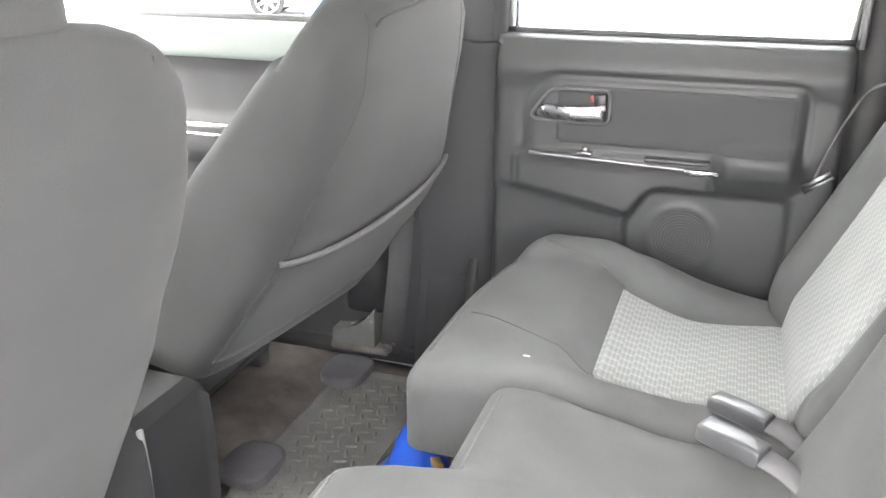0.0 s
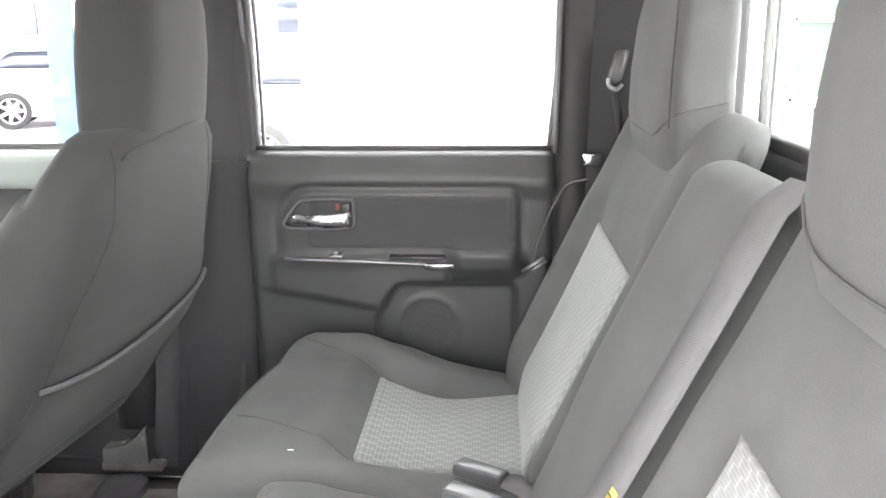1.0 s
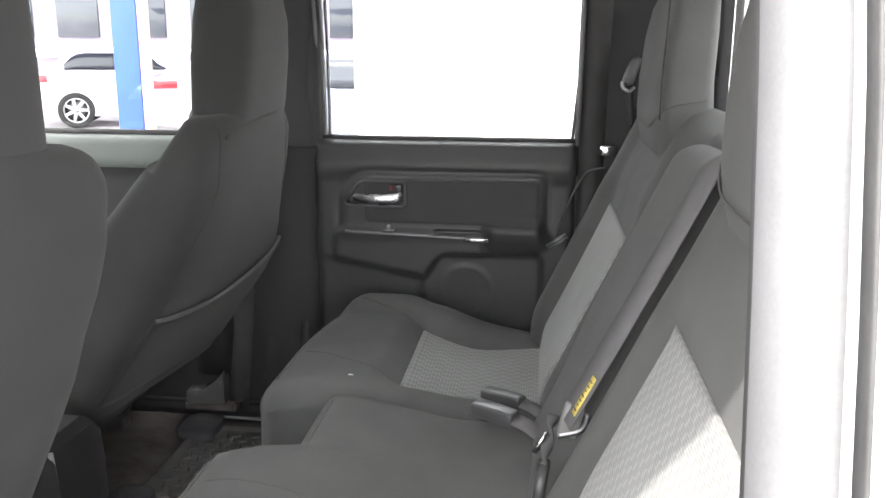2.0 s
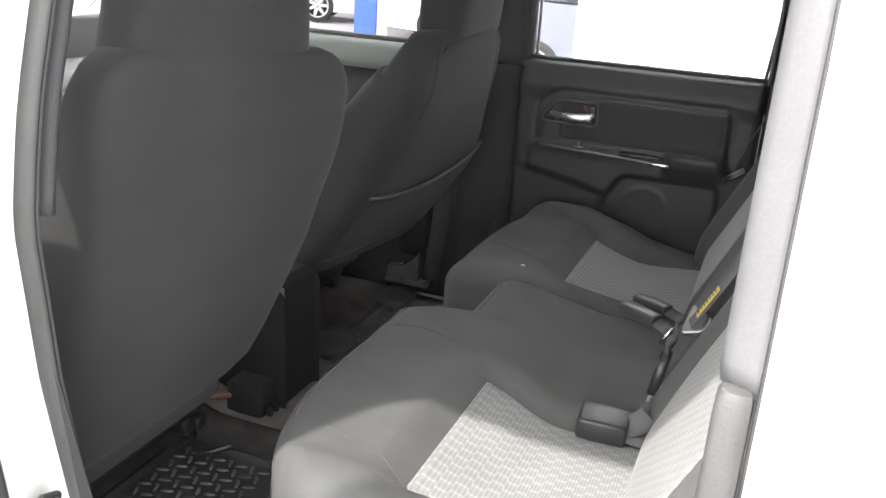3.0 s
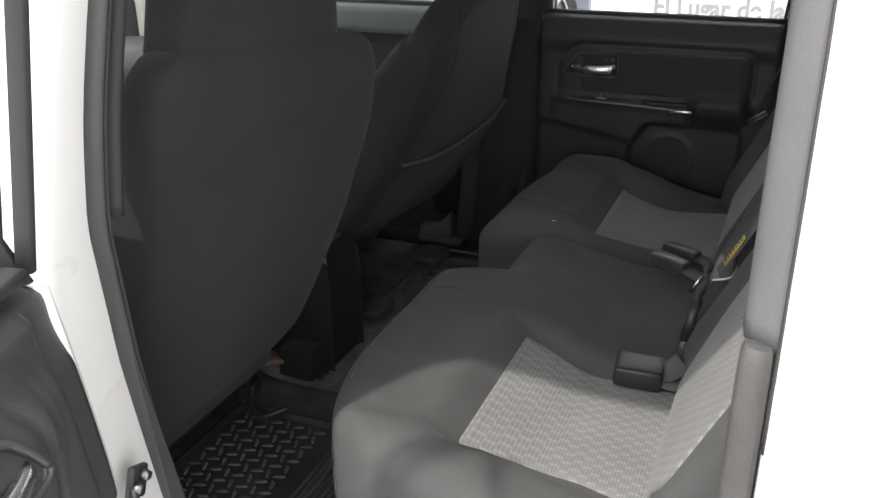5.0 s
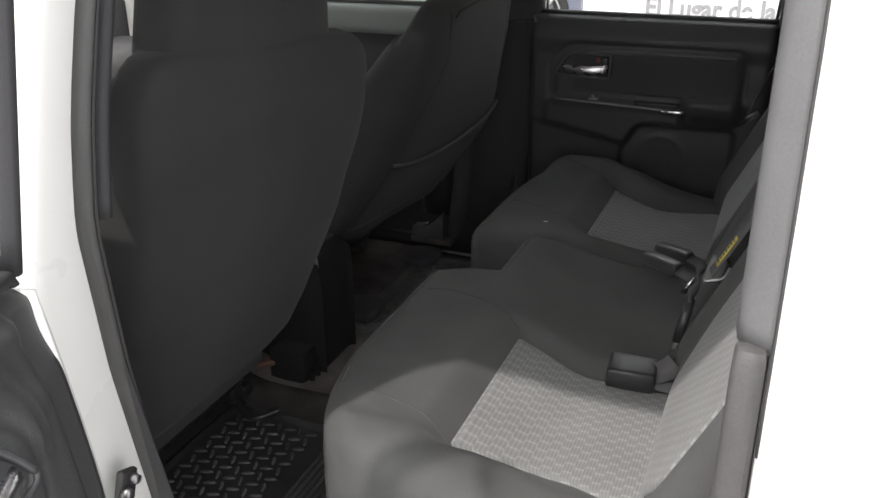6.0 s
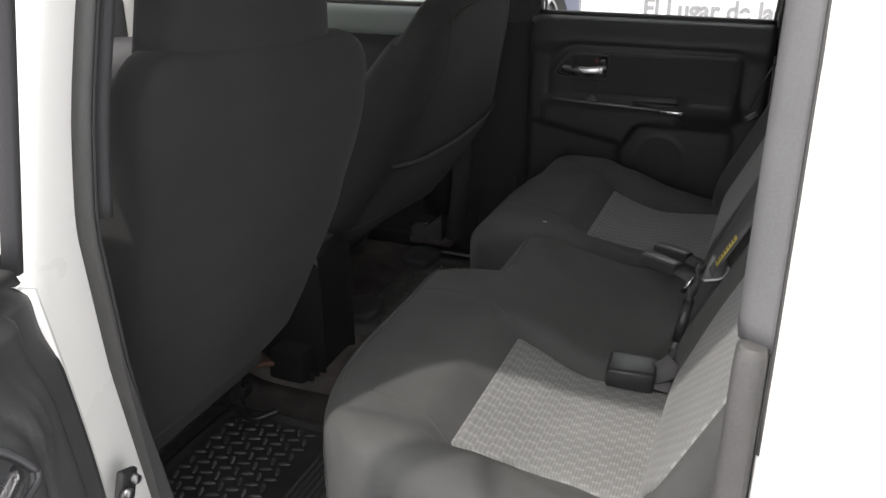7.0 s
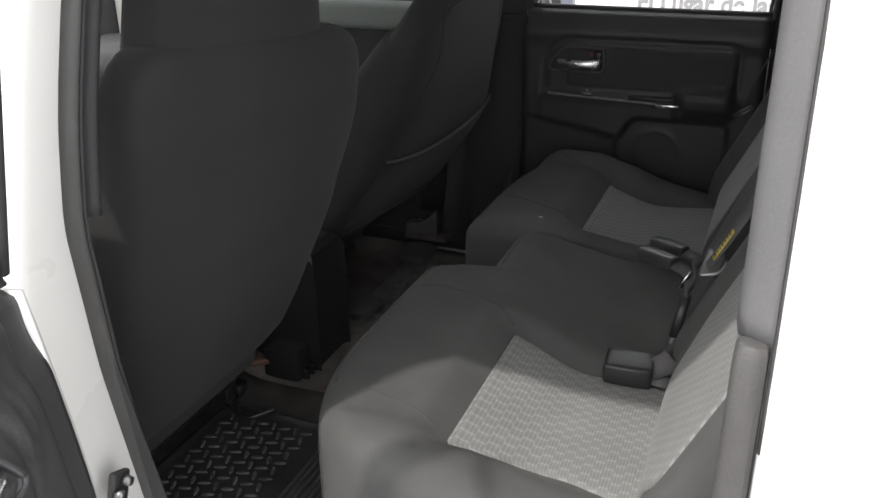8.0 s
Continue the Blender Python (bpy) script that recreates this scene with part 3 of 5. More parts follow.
    for k in range(9):
        r = 0.006 + k * 0.0055
        ring = [c + r * (math.cos(a) * e + math.sin(a) * Vector((0, 0, 1))) for a in lin(0, math.tau, 32)]
        tube(bm, ring, 0.0006, 5)
    part("loudspeaker_grille", bm, DOORPL, lining)
    # window frame, leaning in with the body's side
    lean = 0.20
    def F(u, d, z):
        return P(u, d + lean * max(0, z - 1.09), z)
    frame_d = -0.055 if far else -0.012
    fz = 1.02 if far else 1.100
    def bar(bm, a, b, w, h, m=10):
        ring = []
        for t in lin(0, 1, m):
            u, z = a[0] + (b[0] - a[0]) * t, a[1] + (b[1] - a[1]) * t
            horizontal = abs(b[0] - a[0]) > abs(b[1] - a[1])
            sq = squircle(0, 0, w / 2, h / 2, 12, 4)
            ring.append([F(u + (0 if horizontal else p), frame_d + q, z + (p if horizontal else 0)) for p, q in sq])
        return loft(bm, ring)
    for nm, a, b in (("front_frame", (-0.022, fz), (-0.006, 1.47)), ("rear_frame", (0.592, fz), (0.622, 1.47)), ("top_frame", (-0.02, 1.462), (0.635, 1.462))):
        bm = B()
        bar(bm, a, b, 0.042 if far else 0.010, 0.05 if far else 0.016)
        part(nm, bm, DARK, door, "black window frame")
    bm = B()
    sill = 1.094 if far else 1.107
    bar(bm, (0.0, sill), (0.585, sill), 0.014, 0.03)
    part("glass_seal", bm, SEAL, door)
    if not far:
        bm = B()
        loft(bm, [[F(-0.022 + 0.016 * (z - 1.10) / 0.37 + p, -0.047 + q, z) for p, q in squircle(0, 0, 0.006, 0.015, 12, 4)] for z in lin(1.09, 1.47, 10)])
        part("outer_weatherstrip", bm, SEAL, door, "black outer weatherstrip")
    for nm, a, b in (("run_channel", (0.003, 1.09), (0.016, 1.46)), ("run_channel", (0.571, 1.09), (0.598, 1.46)))[: 2 if far else 0]:
        bm = B()
        bar(bm, a, b, 0.008, 0.02)
        part(nm, bm, SEALP, door, "grey glass run channel")
    if far:
        bm = B()
        sheet(bm, lin(0.0, 0.60, 4), lin(1.08, 1.46, 4), lambda u, z: F(u, frame_d - 0.004, z), lambda u, z: n * -0.004)
        g = part("glass", bm, GLASS, door, "clear side glass", smooth=False)
        g.visible_shadow = False
    # painted skin outside
    bm = B()
    sheet(bm, lin(-0.03, 0.60, 12), lin(0.32, 1.09, 16), lambda u, z: P(u, -0.155 + (0.905 - side_y(z)), z), lambda u, z: n * 0.012)
    part("door_skin", bm, PAINT, door, "white painted door skin")
    if far:
        return door
    for u in (-0.030, 0.600):
        bm = B()
        sheet(bm, lin(-0.15, -0.022, 6), lin(0.34, 1.085, 20), lambda d, z: P(u + 0.012 * sstep(-0.03, -0.004, d) * (1 if u < 0 else -1), d + (0.905 - side_y(z)) * sstep(-0.06, -0.15, d), z), lambda d, z: e * (0.006 if u < 0 else -0.006))
        part("door_edge", bm, PAINT, door, "white painted door edge")
    return door


rear_door(True, (0.0, 0.735), (1, 0), "closed rear door with charcoal lining and chrome lever")
rear_door(False, (0.064, -0.985), (0.28, -0.96), "open rear door with charcoal lining beside the white pillar")


def front_door(s, label):
    door = top("front_door", (-0.6, s * 0.74, 0.40), label, "car door", "front doors")
    bm = B()
    sheet(bm, lin(-1.22, -0.115, 40), lin(0.40, 1.09, 40), lambda x, z: (x, s * (0.742 - 0.012 * sstep(1.0, 1.03, z) + 0.05 * sstep(1.075, 1.09, z) - 0.05 * sstep(0.905, 0.875, z) * sstep(0.80, 0.84, z) * sstep(-0.2, -0.35, x)), z), lambda x, z: (0, s * 0.03, 0))
    part("door_lining", bm, DARK, door)
    bm = B()
    sheet(bm, lin(-1.20, -0.12, 30), lin(0, 1, 8), lambda x, b: (x, s * (0.722 + 0.045 * (b > 0.9) + 0.008 * abs(2 * b - 1) ** 6), 1.022 + 0.072 * b), lambda x, b: (0, s * 0.02, 0))
    # one pad is painted pale for reflected light, the opposite one dark
    part("upper_pad", bm, PAD_LIT if s > 0 else DARK, door, "upper door pad with light and shade put into its tone")
    for z in (0.893, 0.872):
        bm = B()
        box(bm, (-0.72, s * 0.694, z), (0.52, 0.008, 0.009), 0.003)
        part("bright_strip", bm, CHROME, door)
    bm = B()
    box(bm, (-0.66, s * 0.795, 1.095), (1.08, 0.03, 0.02), 0.005)
    part("glass_seal", bm, SEAL, door)
    bm = B()
    box(bm, (-0.115, s * 0.745, 1.28), (0.05, 0.05, 0.40), 0.01, Matrix.Rotation(s * radians(11), 3, "X"))
    part("frame", bm, DARK, door)
    bm = B()
    sheet(bm, lin(-1.20, -0.10, 4), lin(1.09, 1.48, 4), lambda x, z: (x, s * (0.80 - 0.2 * (z - 1.09)), z), lambda x, z: (0, s * 0.004, 0))
    g = part("glass", bm, GLASS, door, smooth=False)
    g.visible_shadow = False
    bm = B()
    sheet(bm, lin(-1.22, -0.115, 6), lin(0.32, 1.09, 12), lambda x, z: (x, s * side_y(z), z), lambda x, z: (0, -s * 0.012, 0))
    part("door_skin", bm, PAINT, door)


front_door(1, "closed front door with upper pad painted lit and bright strips")
front_door(-1, "closed front door behind the driver's seat")


# ---- front seats ----
def front_seat(s, label):
    yc = s * (0.402 if s > 0 else 0.394)
    seat = top("passenger_seat" if s > 0 else "driver_seat", (-0.45, yc, FLOOR_Z), label, "car seat", "front seats")
    if s > 0:
        rows = ((0.640, -0.300, -0.400, 0.19), (0.644, -0.276, -0.412, 0.218), (0.654, -0.254, -0.418, 0.238), (0.70, -0.222, -0.400, 0.250), (0.76, -0.182, -0.372, 0.257), (0.83, -0.130, -0.328, 0.262), (0.885, -0.096, -0.290, 0.263))
    else:
        rows = ((0.608, -0.235, -0.33, 0.17), (0.618, -0.220, -0.345, 0.215), (0.64, -0.203, -0.35, 0.245), (0.70, -0.172, -0.345, 0.255), (0.76, -0.145, -0.335, 0.260), (0.83, -0.112, -0.315, 0.262), (0.885, -0.088, -0.295, 0.263))
    rows += ((0.945, -0.070, -0.262, 0.263), (1.00, -0.052, -0.225, 0.268), (1.06, -0.036, -0.180, 0.270), (1.10, -0.028, -0.145, 0.268), (1.135, -0.025 if s > 0 else -0.021, -0.118, 0.259 if s > 0 else 0.264), (1.16, -0.026 if s > 0 else -0.018, -0.105, 0.235 if s > 0 else 0.256)) + (((1.178, -0.029, -0.098, 0.210), (1.186, -0.034, -0.092, 0.18)) if s > 0 else ((1.180, -0.0165, -0.100, 0.241), (1.192, -0.018, -0.097, 0.226), (1.200, -0.021, -0.094, 0.208), (1.207, -0.031, -0.090, 0.180)))
    def ring(z, xr, xf, hw, e):
        hw += 0 if s > 0 or z > 1.22 else 0.012
        cx, h = (xr + xf) / 2, (xr - xf) / 2
        skew = 0.13 * sstep(1.10, 0.86, z) if s > 0 else 0
        out = 0 if s > 0 else -0.030 * sstep(0.98, 1.20, z)
        slant = 0.42 * sstep(1.10, 1.19, z) if s > 0 else 0
        tilt = 0 if s > 0 else 0.09 * sstep(0.98, 1.20, z) * sstep(1.30, 1.20, z)
        return [(a + skew * b, yc + b + out, z - tilt * b - 0.02 * ((a - cx) / max(h, 1e-3)) * (z < 1.1)) for a, b in [(a, b * (1 - slant * sstep(-0.6, 1.0, (a - cx) / max(h, 1e-3)) * (b < 0))) for a, b in squircle(cx, 0, h, hw, 48, e)]]
    bm = B()
    dense = []
    for (a, b) in zip(rows, rows[1:]):
        m = 4 if b[0] - a[0] > 0.03 else 2
        dense += [tuple(p + (q - p) * k / m for p, q in zip(a, b)) for k in range(m)]
    dense.append(rows[-1])
    def corner(z):
        return 3.6 + 3.0 * sstep(1.0, 0.76, z)
    loft(bm, [ring(*r, corner(r[0]) if s > 0 else 4.6) for r in dense])
    back = part("backrest", bm, CLOTH_SHADED, seat, "charcoal cloth backrest")
    rows = ((1.150, -0.032, -0.100, 0.172), (1.165, -0.028, -0.102, 0.178), (1.176, -0.024, -0.104, 0.181), (1.20, -0.020, -0.105, 0.182), (1.28, -0.010, -0.104, 0.178), (1.35, -0.006, -0.100, 0.166), (1.39, -0.010, -0.095, 0.150), (1.412, -0.018, -0.090, 0.128), (1.425, -0.032, -0.080, 0.09), (1.43, -0.045, -0.070, 0.05))
    bm = B()
    shift = 0.020 if s > 0 else 0.034
    loft(bm, [[(x, y + s * shift, z) for x, y, z in ring(z0, xr, xf + (0.005 if s > 0 else 0), hw + (0.004 if s > 0 else -0.008), 4.5)] for z0, xr, xf, hw in rows])
    part("headrest", bm, CLOTH_SHADED, seat, "charcoal cloth integral headrest", flat_angle=70)
    # seams over the shoulders; soft shading down the back's inner corner drawn as lines
    def on_back(z, y, out=0.0015):
        for (a, b) in zip(dense, dense[1:]):
            if a[0] <= z <= b[0]:
                t = (z - a[0]) / (b[0] - a[0])
                xr, xf, hw = (a[i] + (b[i] - a[i]) * t for i in (1, 2, 3))
                break
        cx, h = (xr + xf) / 2, (xr - xf) / 2
        q, e = min(1.0, abs(y) / hw), corner(z) if s > 0 else 3.6
        return Vector((cx + h * (1 - q**e) ** (1 / e) + out + (0.13 * sstep(1.10, 0.86, z) * y if s > 0 else 0), yc + y, z - 0.02 * (1 - q**e) ** (1 / e) * (z < 1.1)))
    for sg in (-1, 1):
        bm = B()
        tube(bm, [on_back(z, sg * (0.215 - 0.03 * sstep(0.9, 1.15, z)), 0.0) for z in lin(0.66, 1.165, 40)], 0.0011, 5)
        part("seam", bm, SEAM_SHADE, back)
    if s < 0:
        bm = B()
        tube(bm, [(a + 0.0005 * (1 if a > -0.07 else -1), yc - 0.064 + b * 1.002, 1.2035 - 0.09 * b) for a, b in squircle(-0.0625, 0, 0.0415, 0.184, 60, 4.5)], 0.0011, 5)
        part("seam", bm, SEAM_SHADE, back)
    else:
        # dark tube stands for the shading where headrest meets backrest
        bm = B()
        tube(bm, [on_back(1.148 + 0.028 * ((y + 0.17) / 0.33) ** 0.45, y, 0.0035) for y in lin(-0.17, 0.16, 24)], 0.0018, 6)
        part("crease", bm, SEAM_SHADE, back, "shade under the headrest drawn as a dark line")
    # cushion, base and rails
    bm = B()
    pad(bm, yc - 0.255, yc + 0.255, 0.41 if s > 0 else 0.52, 0.06, 0.05, 0.06, lambda u, y: 0.13 + 0.03 * sstep(0.17, 0.25, abs(y - yc)) + 0.02 * sstep(0.2, 0.0, u), lambda u, y, n: (-0.80 + u, y, 0.58 + n))
    part("seat_cushion", bm, CLOTH_SHADED, seat)
    bm = B()
    box(bm, (-0.60 if s > 0 else -0.53, yc, 0.505), (0.36 if s > 0 else 0.44, 0.40, 0.07), 0.02)
    part("seat_frame", bm, GLOSSY, seat)
    for sg in (-1, 1):
        bm = B()
        box(bm, (-0.67 if s > 0 else -0.56, yc + sg * 0.19, 0.445), (0.46, 0.035, 0.035), 0.006)
        box(bm, (-0.74, yc + sg * 0.19, 0.415), (0.07, 0.05, 0.06), 0.01)
        rail = part("seat_rail", bm, GLOSSY if s < 0 else STEEL, seat, "dull steel seat rail")
    if s > 0:
        # map pocket, with its sagging elastic edge
        def top_z(t):
            return 0.855 + 0.054 * t - 0.030 * math.sin(math.pi * t) * (1 - 0.45 * t)
        ys = lin(-0.226, 0.222, 30)
        bm = B()
        def face(y, b):
            t = (y + 0.226) / 0.448
            z = 0.685 + (top_z(t) - 0.685) * b
            p = on_back(z, y)
            return p + Vector((0.002 + 0.014 * math.sin(math.pi * t) * b * b, 0, 0))
        sheet(bm, ys, lin(0, 1, 12), face, lambda y, b: (-0.004, 0, 0))
        pocket = part("map_pocket", bm, CLOTH_SHADED, seat, "charcoal cloth map pocket")
        bm = B()
        tube(bm, [face(y, 1.0) + Vector((0.002, 0, 0)) for y in ys], 0.0046, 8)
        part("elastic_edge", bm, ELASTIC, pocket, "grey elastic pocket edge")
    return seat


front_seat(1, "charcoal cloth passenger seat with a sagging map pocket")
front_seat(-1, "charcoal cloth driver's seat with plain back")


# ---- rear bench ----
bench = top("rear_bench", (0.30, 0, FLOOR_Z), "charcoal cloth rear bench with pale woven inserts", "car seat")


def y_out(x):
    return 0.556 - 0.024 * math.sin(math.pi * min(1, max(0, (x - 0.265) / 0.235)))


def y_in(x):
    return 0.238 + 0.030 * sstep(0.27, 0.40, x)


def cushion_z(x, a):
    f = sstep(0.285, 0.215, x)
    o = sstep(y_out(x) - 0.004, y_out(x) + 0.055, a) * (1 - 0.75 * sstep(0.30, 0.52, x))
    i = sstep(y_in(x) + 0.004, y_in(x) - 0.04, a)
    return 0.710 - 0.030 * sstep(0.24, 0.40, x) + 0.035 * f * (1 - 0.6 * o) - 0.012 * sstep(0.13, 0.03, x) + 0.044 * o * (1 - 0.3 * sstep(0.12, 0.03, x)) + 0.024 * i * (1 - f) * (1 - 0.4 * sstep(0.3, 0.5, x)) + 0.014 * sstep(0.12, 0.0, a) * sstep(0.22, 0.45, x)


BACK_O, BACK_U, BACK_N = Vector((0.4895, 0, 0.66)), Vector((0.4226, 0, 0.9063)), Vector((-0.9063, 0, 0.4226))


def back_n(u, a, s=1):
    """The relief of an outer backrest: side bolsters round the insert."""
    zo = 0.556 - 0.02 * math.sin(math.pi * min(1, u / 0.4)) if s > 0 else 0.612
    o = sstep(zo - 0.004, zo + 0.05, a) * (1 if s > 0 else 0.5)
    i = sstep(0.262, 0.205, a) if s < 0 else sstep(0.214, 0.180, a)
    t = sstep(0.372, 0.45, u)
    return 0.030 * o * (1 - 0.5 * t) + (0.014 if s < 0 else 0.020) * i * (1 - t) + 0.012 * t - 0.02 * sstep(0.10, 0.0, u)


def bench_half(s):
    y0, y1 = (0.155, 0.668) if s > 0 else (-0.668, 0.152)
    def nose(y):
        a = s * y
        n = (0.1995 if s < 0 else 0.1235) * (1 - math.sqrt(max(0, 1 - max(0, (a - 0.34) / 0.328) ** 2)))
        return n if s > 0 else max(n, 0.125 * sstep(0.088, 0.056, a))
    low = 0.635 if s > 0 else 0.50
    bm = B()
    pad(bm, y0, y1, 0.52, 0.03, 0.045, 0.03, lambda u, y: cushion_z(0.03 + u, s * y) - low, lambda u, y, n: (0.03 + u, y, low + n), nu=44, ny=44 if s > 0 else 72, nose=nose)
    cushion = part("cushion", bm, CLOTH, bench, "charcoal cloth seat cushion", flat_angle=60)
    bm = B()
    sheet(bm, lin(0.266, 0.535, 44), lin(0, 1, 40),
          lambda x, b: (x, s * (y_in(x) + (y_out(x) - y_in(x)) * b), cushion_z(x, y_in(x) + (y_out(x) - y_in(x)) * b) + 0.0035 - 0.004 * max(0, abs(2 * b - 1) - 0.96) / 0.04 - 0.004 * (x < 0.268)),
          lambda x, b: (0, 0, -0.008))
    part("insert", bm, WEAVE, cushion, "pale grey rib-woven insert")
    bm = B()
    ys = lin(y0 + (0.05 if s > 0 else 0.025), y1 - (0.05 if s < 0 else 0.025), 80)
    def rim(y):
        d = min(y - y0, y1 - y)
        u = max(rounding(d, 0.03), nose(y)) + 0.025
        return (0.03 + u, y, cushion_z(0.03 + u, s * y) - min(0.045, math.hypot(rounding(0.025, 0.045), rounding(d, 0.045))) + 0.0006)
    turn = 0.50 if s < 0 else 0.56
    down = [(0.0290 + nose(s * a), s * a, z) for a, z in ((turn + 0.03 * k, cushion_z(0.06, turn) - 0.028 - 0.035 * k) for k in range(1, 5))]
    top_line = [rim(y) for y in ys if s * y <= turn]
    tube(bm, curve_pts(top_line + down if s > 0 else down[::-1] + top_line, 2), 0.0016, 6)
    part("piping", bm, PIPE, cushion)
    bm = B()
    def stitch(bm, marks, r):
        tube(bm, [(p.x, s * p.y, cushion_z(p.x, p.y) + 0.0001) for p in curve_pts([(*m, 0) for m in marks], 10)], r, 5)
    stitch(bm, ((0.135, 0.514), (0.20, 0.532), (0.268, 0.553)) if s < 0 else ((0.125, 0.600), (0.20, 0.574), (0.268, 0.556)), 0.0012)
    part("seam", bm, SEAM, cushion)
    bm = B()
    stitch(bm, ((0.075, 0.172), (0.117, 0.174), (0.185, 0.190), (0.262, 0.228)) if s < 0 else ((0.075, 0.326), (0.10, 0.315), (0.183, 0.270), (0.266, 0.222)), 0.0011)
    part("seam", bm, SEAM, cushion)
    # backrest
    yb0, yb1 = sorted((s * 0.168, s * 0.668))
    bm = B()
    pad(bm, yb0, yb1, 0.618, 0.065, 0.05, 0.06, lambda u, y: back_n(u, abs(y), s), lambda u, y, n: BACK_O + BACK_U * u + BACK_N * n + Vector((0, y, 0)), nu=40, ny=36)
    back = part("backrest", bm, CLOTH, bench, "charcoal cloth backrest")
    bm = B()
    def face(u, b):
        a0 = 0.280 if s < 0 else 0.214
        a0 += 0.065 * sstep(0.22, 0.0, u) if s < 0 else 0.05 * sstep(0.15, 0.0, u)
        a1 = 0.556 - 0.02 * math.sin(math.pi * min(1, u / 0.4)) if s > 0 else 0.540 + 0.090 * sstep(0.0, 0.16, u)
        a = a0 + (a1 - a0) * b
        return BACK_O + BACK_U * u + BACK_N * (back_n(u, a, s) + 0.005 - 0.004 * max(0, abs(2 * b - 1) - 0.96) / 0.04) + Vector((0, s * a, 0))
    sheet(bm, lin(0.02, 0.372 if s > 0 else 0.392, 30), lin(0, 1, 30), face, lambda u, b: -BACK_N * 0.008)
    part("insert", bm, WEAVE, back, "pale grey rib-woven insert")
    bm = B()
    rows = ((1.13, 0.690, 0.790, 0.165), (1.16, 0.684, 0.785, 0.178), (1.19, 0.681, 0.778, 0.184), (1.25, 0.683, 0.774, 0.186), (1.32, 0.690, 0.777, 0.180), (1.37, 0.700, 0.778, 0.168), (1.398, 0.712, 0.774, 0.145), (1.412, 0.726, 0.764, 0.10), (1.416, 0.738, 0.752, 0.06))
    loft(bm, [[(a, s * (0.395 if s > 0 else 0.413) + b, z) for a, b in squircle((xf + xr) / 2, 0, (xr - xf) / 2, hw - (0 if s > 0 else 0.014), 48, 5.0)] for z, xf, xr, hw in rows])
    part("headrest", bm, CLOTH, bench, "charcoal cloth integral headrest", flat_angle=75)
    bm = B()
    tube(bm, [Vector((x, s * (y if s > 0 else 0.413 + (y - 0.395) * 0.925), z - (0 if s > 0 else 0.015))) for x, y, z in curve_pts([(0.690, 0.578, 1.172), (0.684, 0.50, 1.172), (0.682, 0.42, 1.171), (0.681, 0.34, 1.171), (0.681, 0.285, 1.176), (0.685, 0.245, 1.192), (0.70, 0.213, 1.21), (0.755, 0.2095, 1.222)], 6)], 0.0014, 6)
    part("seam", bm, SEAM, back, "dark headrest seam")
    if s > 0:
        # thin dark tube in place of the broad shading at this corner
        bm = B()
        tube(bm, [(0.6865 + 0.05 * max(0, z - 1.25), 0.2165 + 0.06 * max(0, z - 1.26), z) for z in lin(1.19, 1.39, 12)], 0.0013, 6)
        part("crease", bm, SEAM_SHADE, back, "shade down the headrest's corner drawn as a dark line")


bench_half(1)
bench_half(-1)


def bench_middle():
    bm = B()
    pad(bm, -0.166, 0.166, 0.565, 0.12, 0.045, 0.05, lambda u, y: 0.006 + 0.010 * sstep(0.1, 0.3, u), lambda u, y, n: BACK_O + BACK_U * u + BACK_N * n + Vector((0, y, 0)), nu=30, ny=20)
    part("middle_backrest", bm, CLOTH, bench, "charcoal cloth middle backrest")
    bm = B()
    box(bm, (0.34, 0, 0.43), (0.40, 1.26, 0.13), 0.02)
    box(bm, (0.36, 0.405, 0.545), (0.36, 0.46, 0.128), 0.02)
    part("bench_base", bm, DARK, bench, "black bench base")


bench_middle()

# ---- console, mats and small things in the cab ----
def build_console():
    con = top("centre_console", (-0.5, 0, FLOOR_Z), "black plastic centre console between the front seats", "console")
    bm = B()
    prof = ((-0.222, 0.40), (-0.222, 0.52), (-0.222, 0.64), (-0.226, 0.69), (-0.24, 0.705), (-0.60, 0.705), (-0.66, 0.64), (-0.66, 0.40))
    loft(bm, [[(x + e, y, z - e) for x, z in prof] for y, e in ((-0.052, 0.012), (-0.046, 0.003), (-0.04, 0), (0.07, 0), (0.076, 0.003), (0.082, 0.012))])
    body = part("console_body", bm, CONS, con, flat_angle=35)
    bm = B()
    loft(bm, [[(x + a * 0.6, -0.046 + b, z) for a, b in squircle(0, 0, 0.006, 0.005, 8, 2)] for x, z in ((-0.221, 0.46), (-0.221, 0.52), (-0.220, 0.64), (-0.224, 0.695))])
    part("corner_bead", bm, LATCHP, body, "pale grey corner bead")
    bm = B()
    box(bm, (-0.45, 0.015, 0.715), (0.30, 0.125, 0.03), 0.012)
    part("console_lid", bm, CONS, con)


build_console()


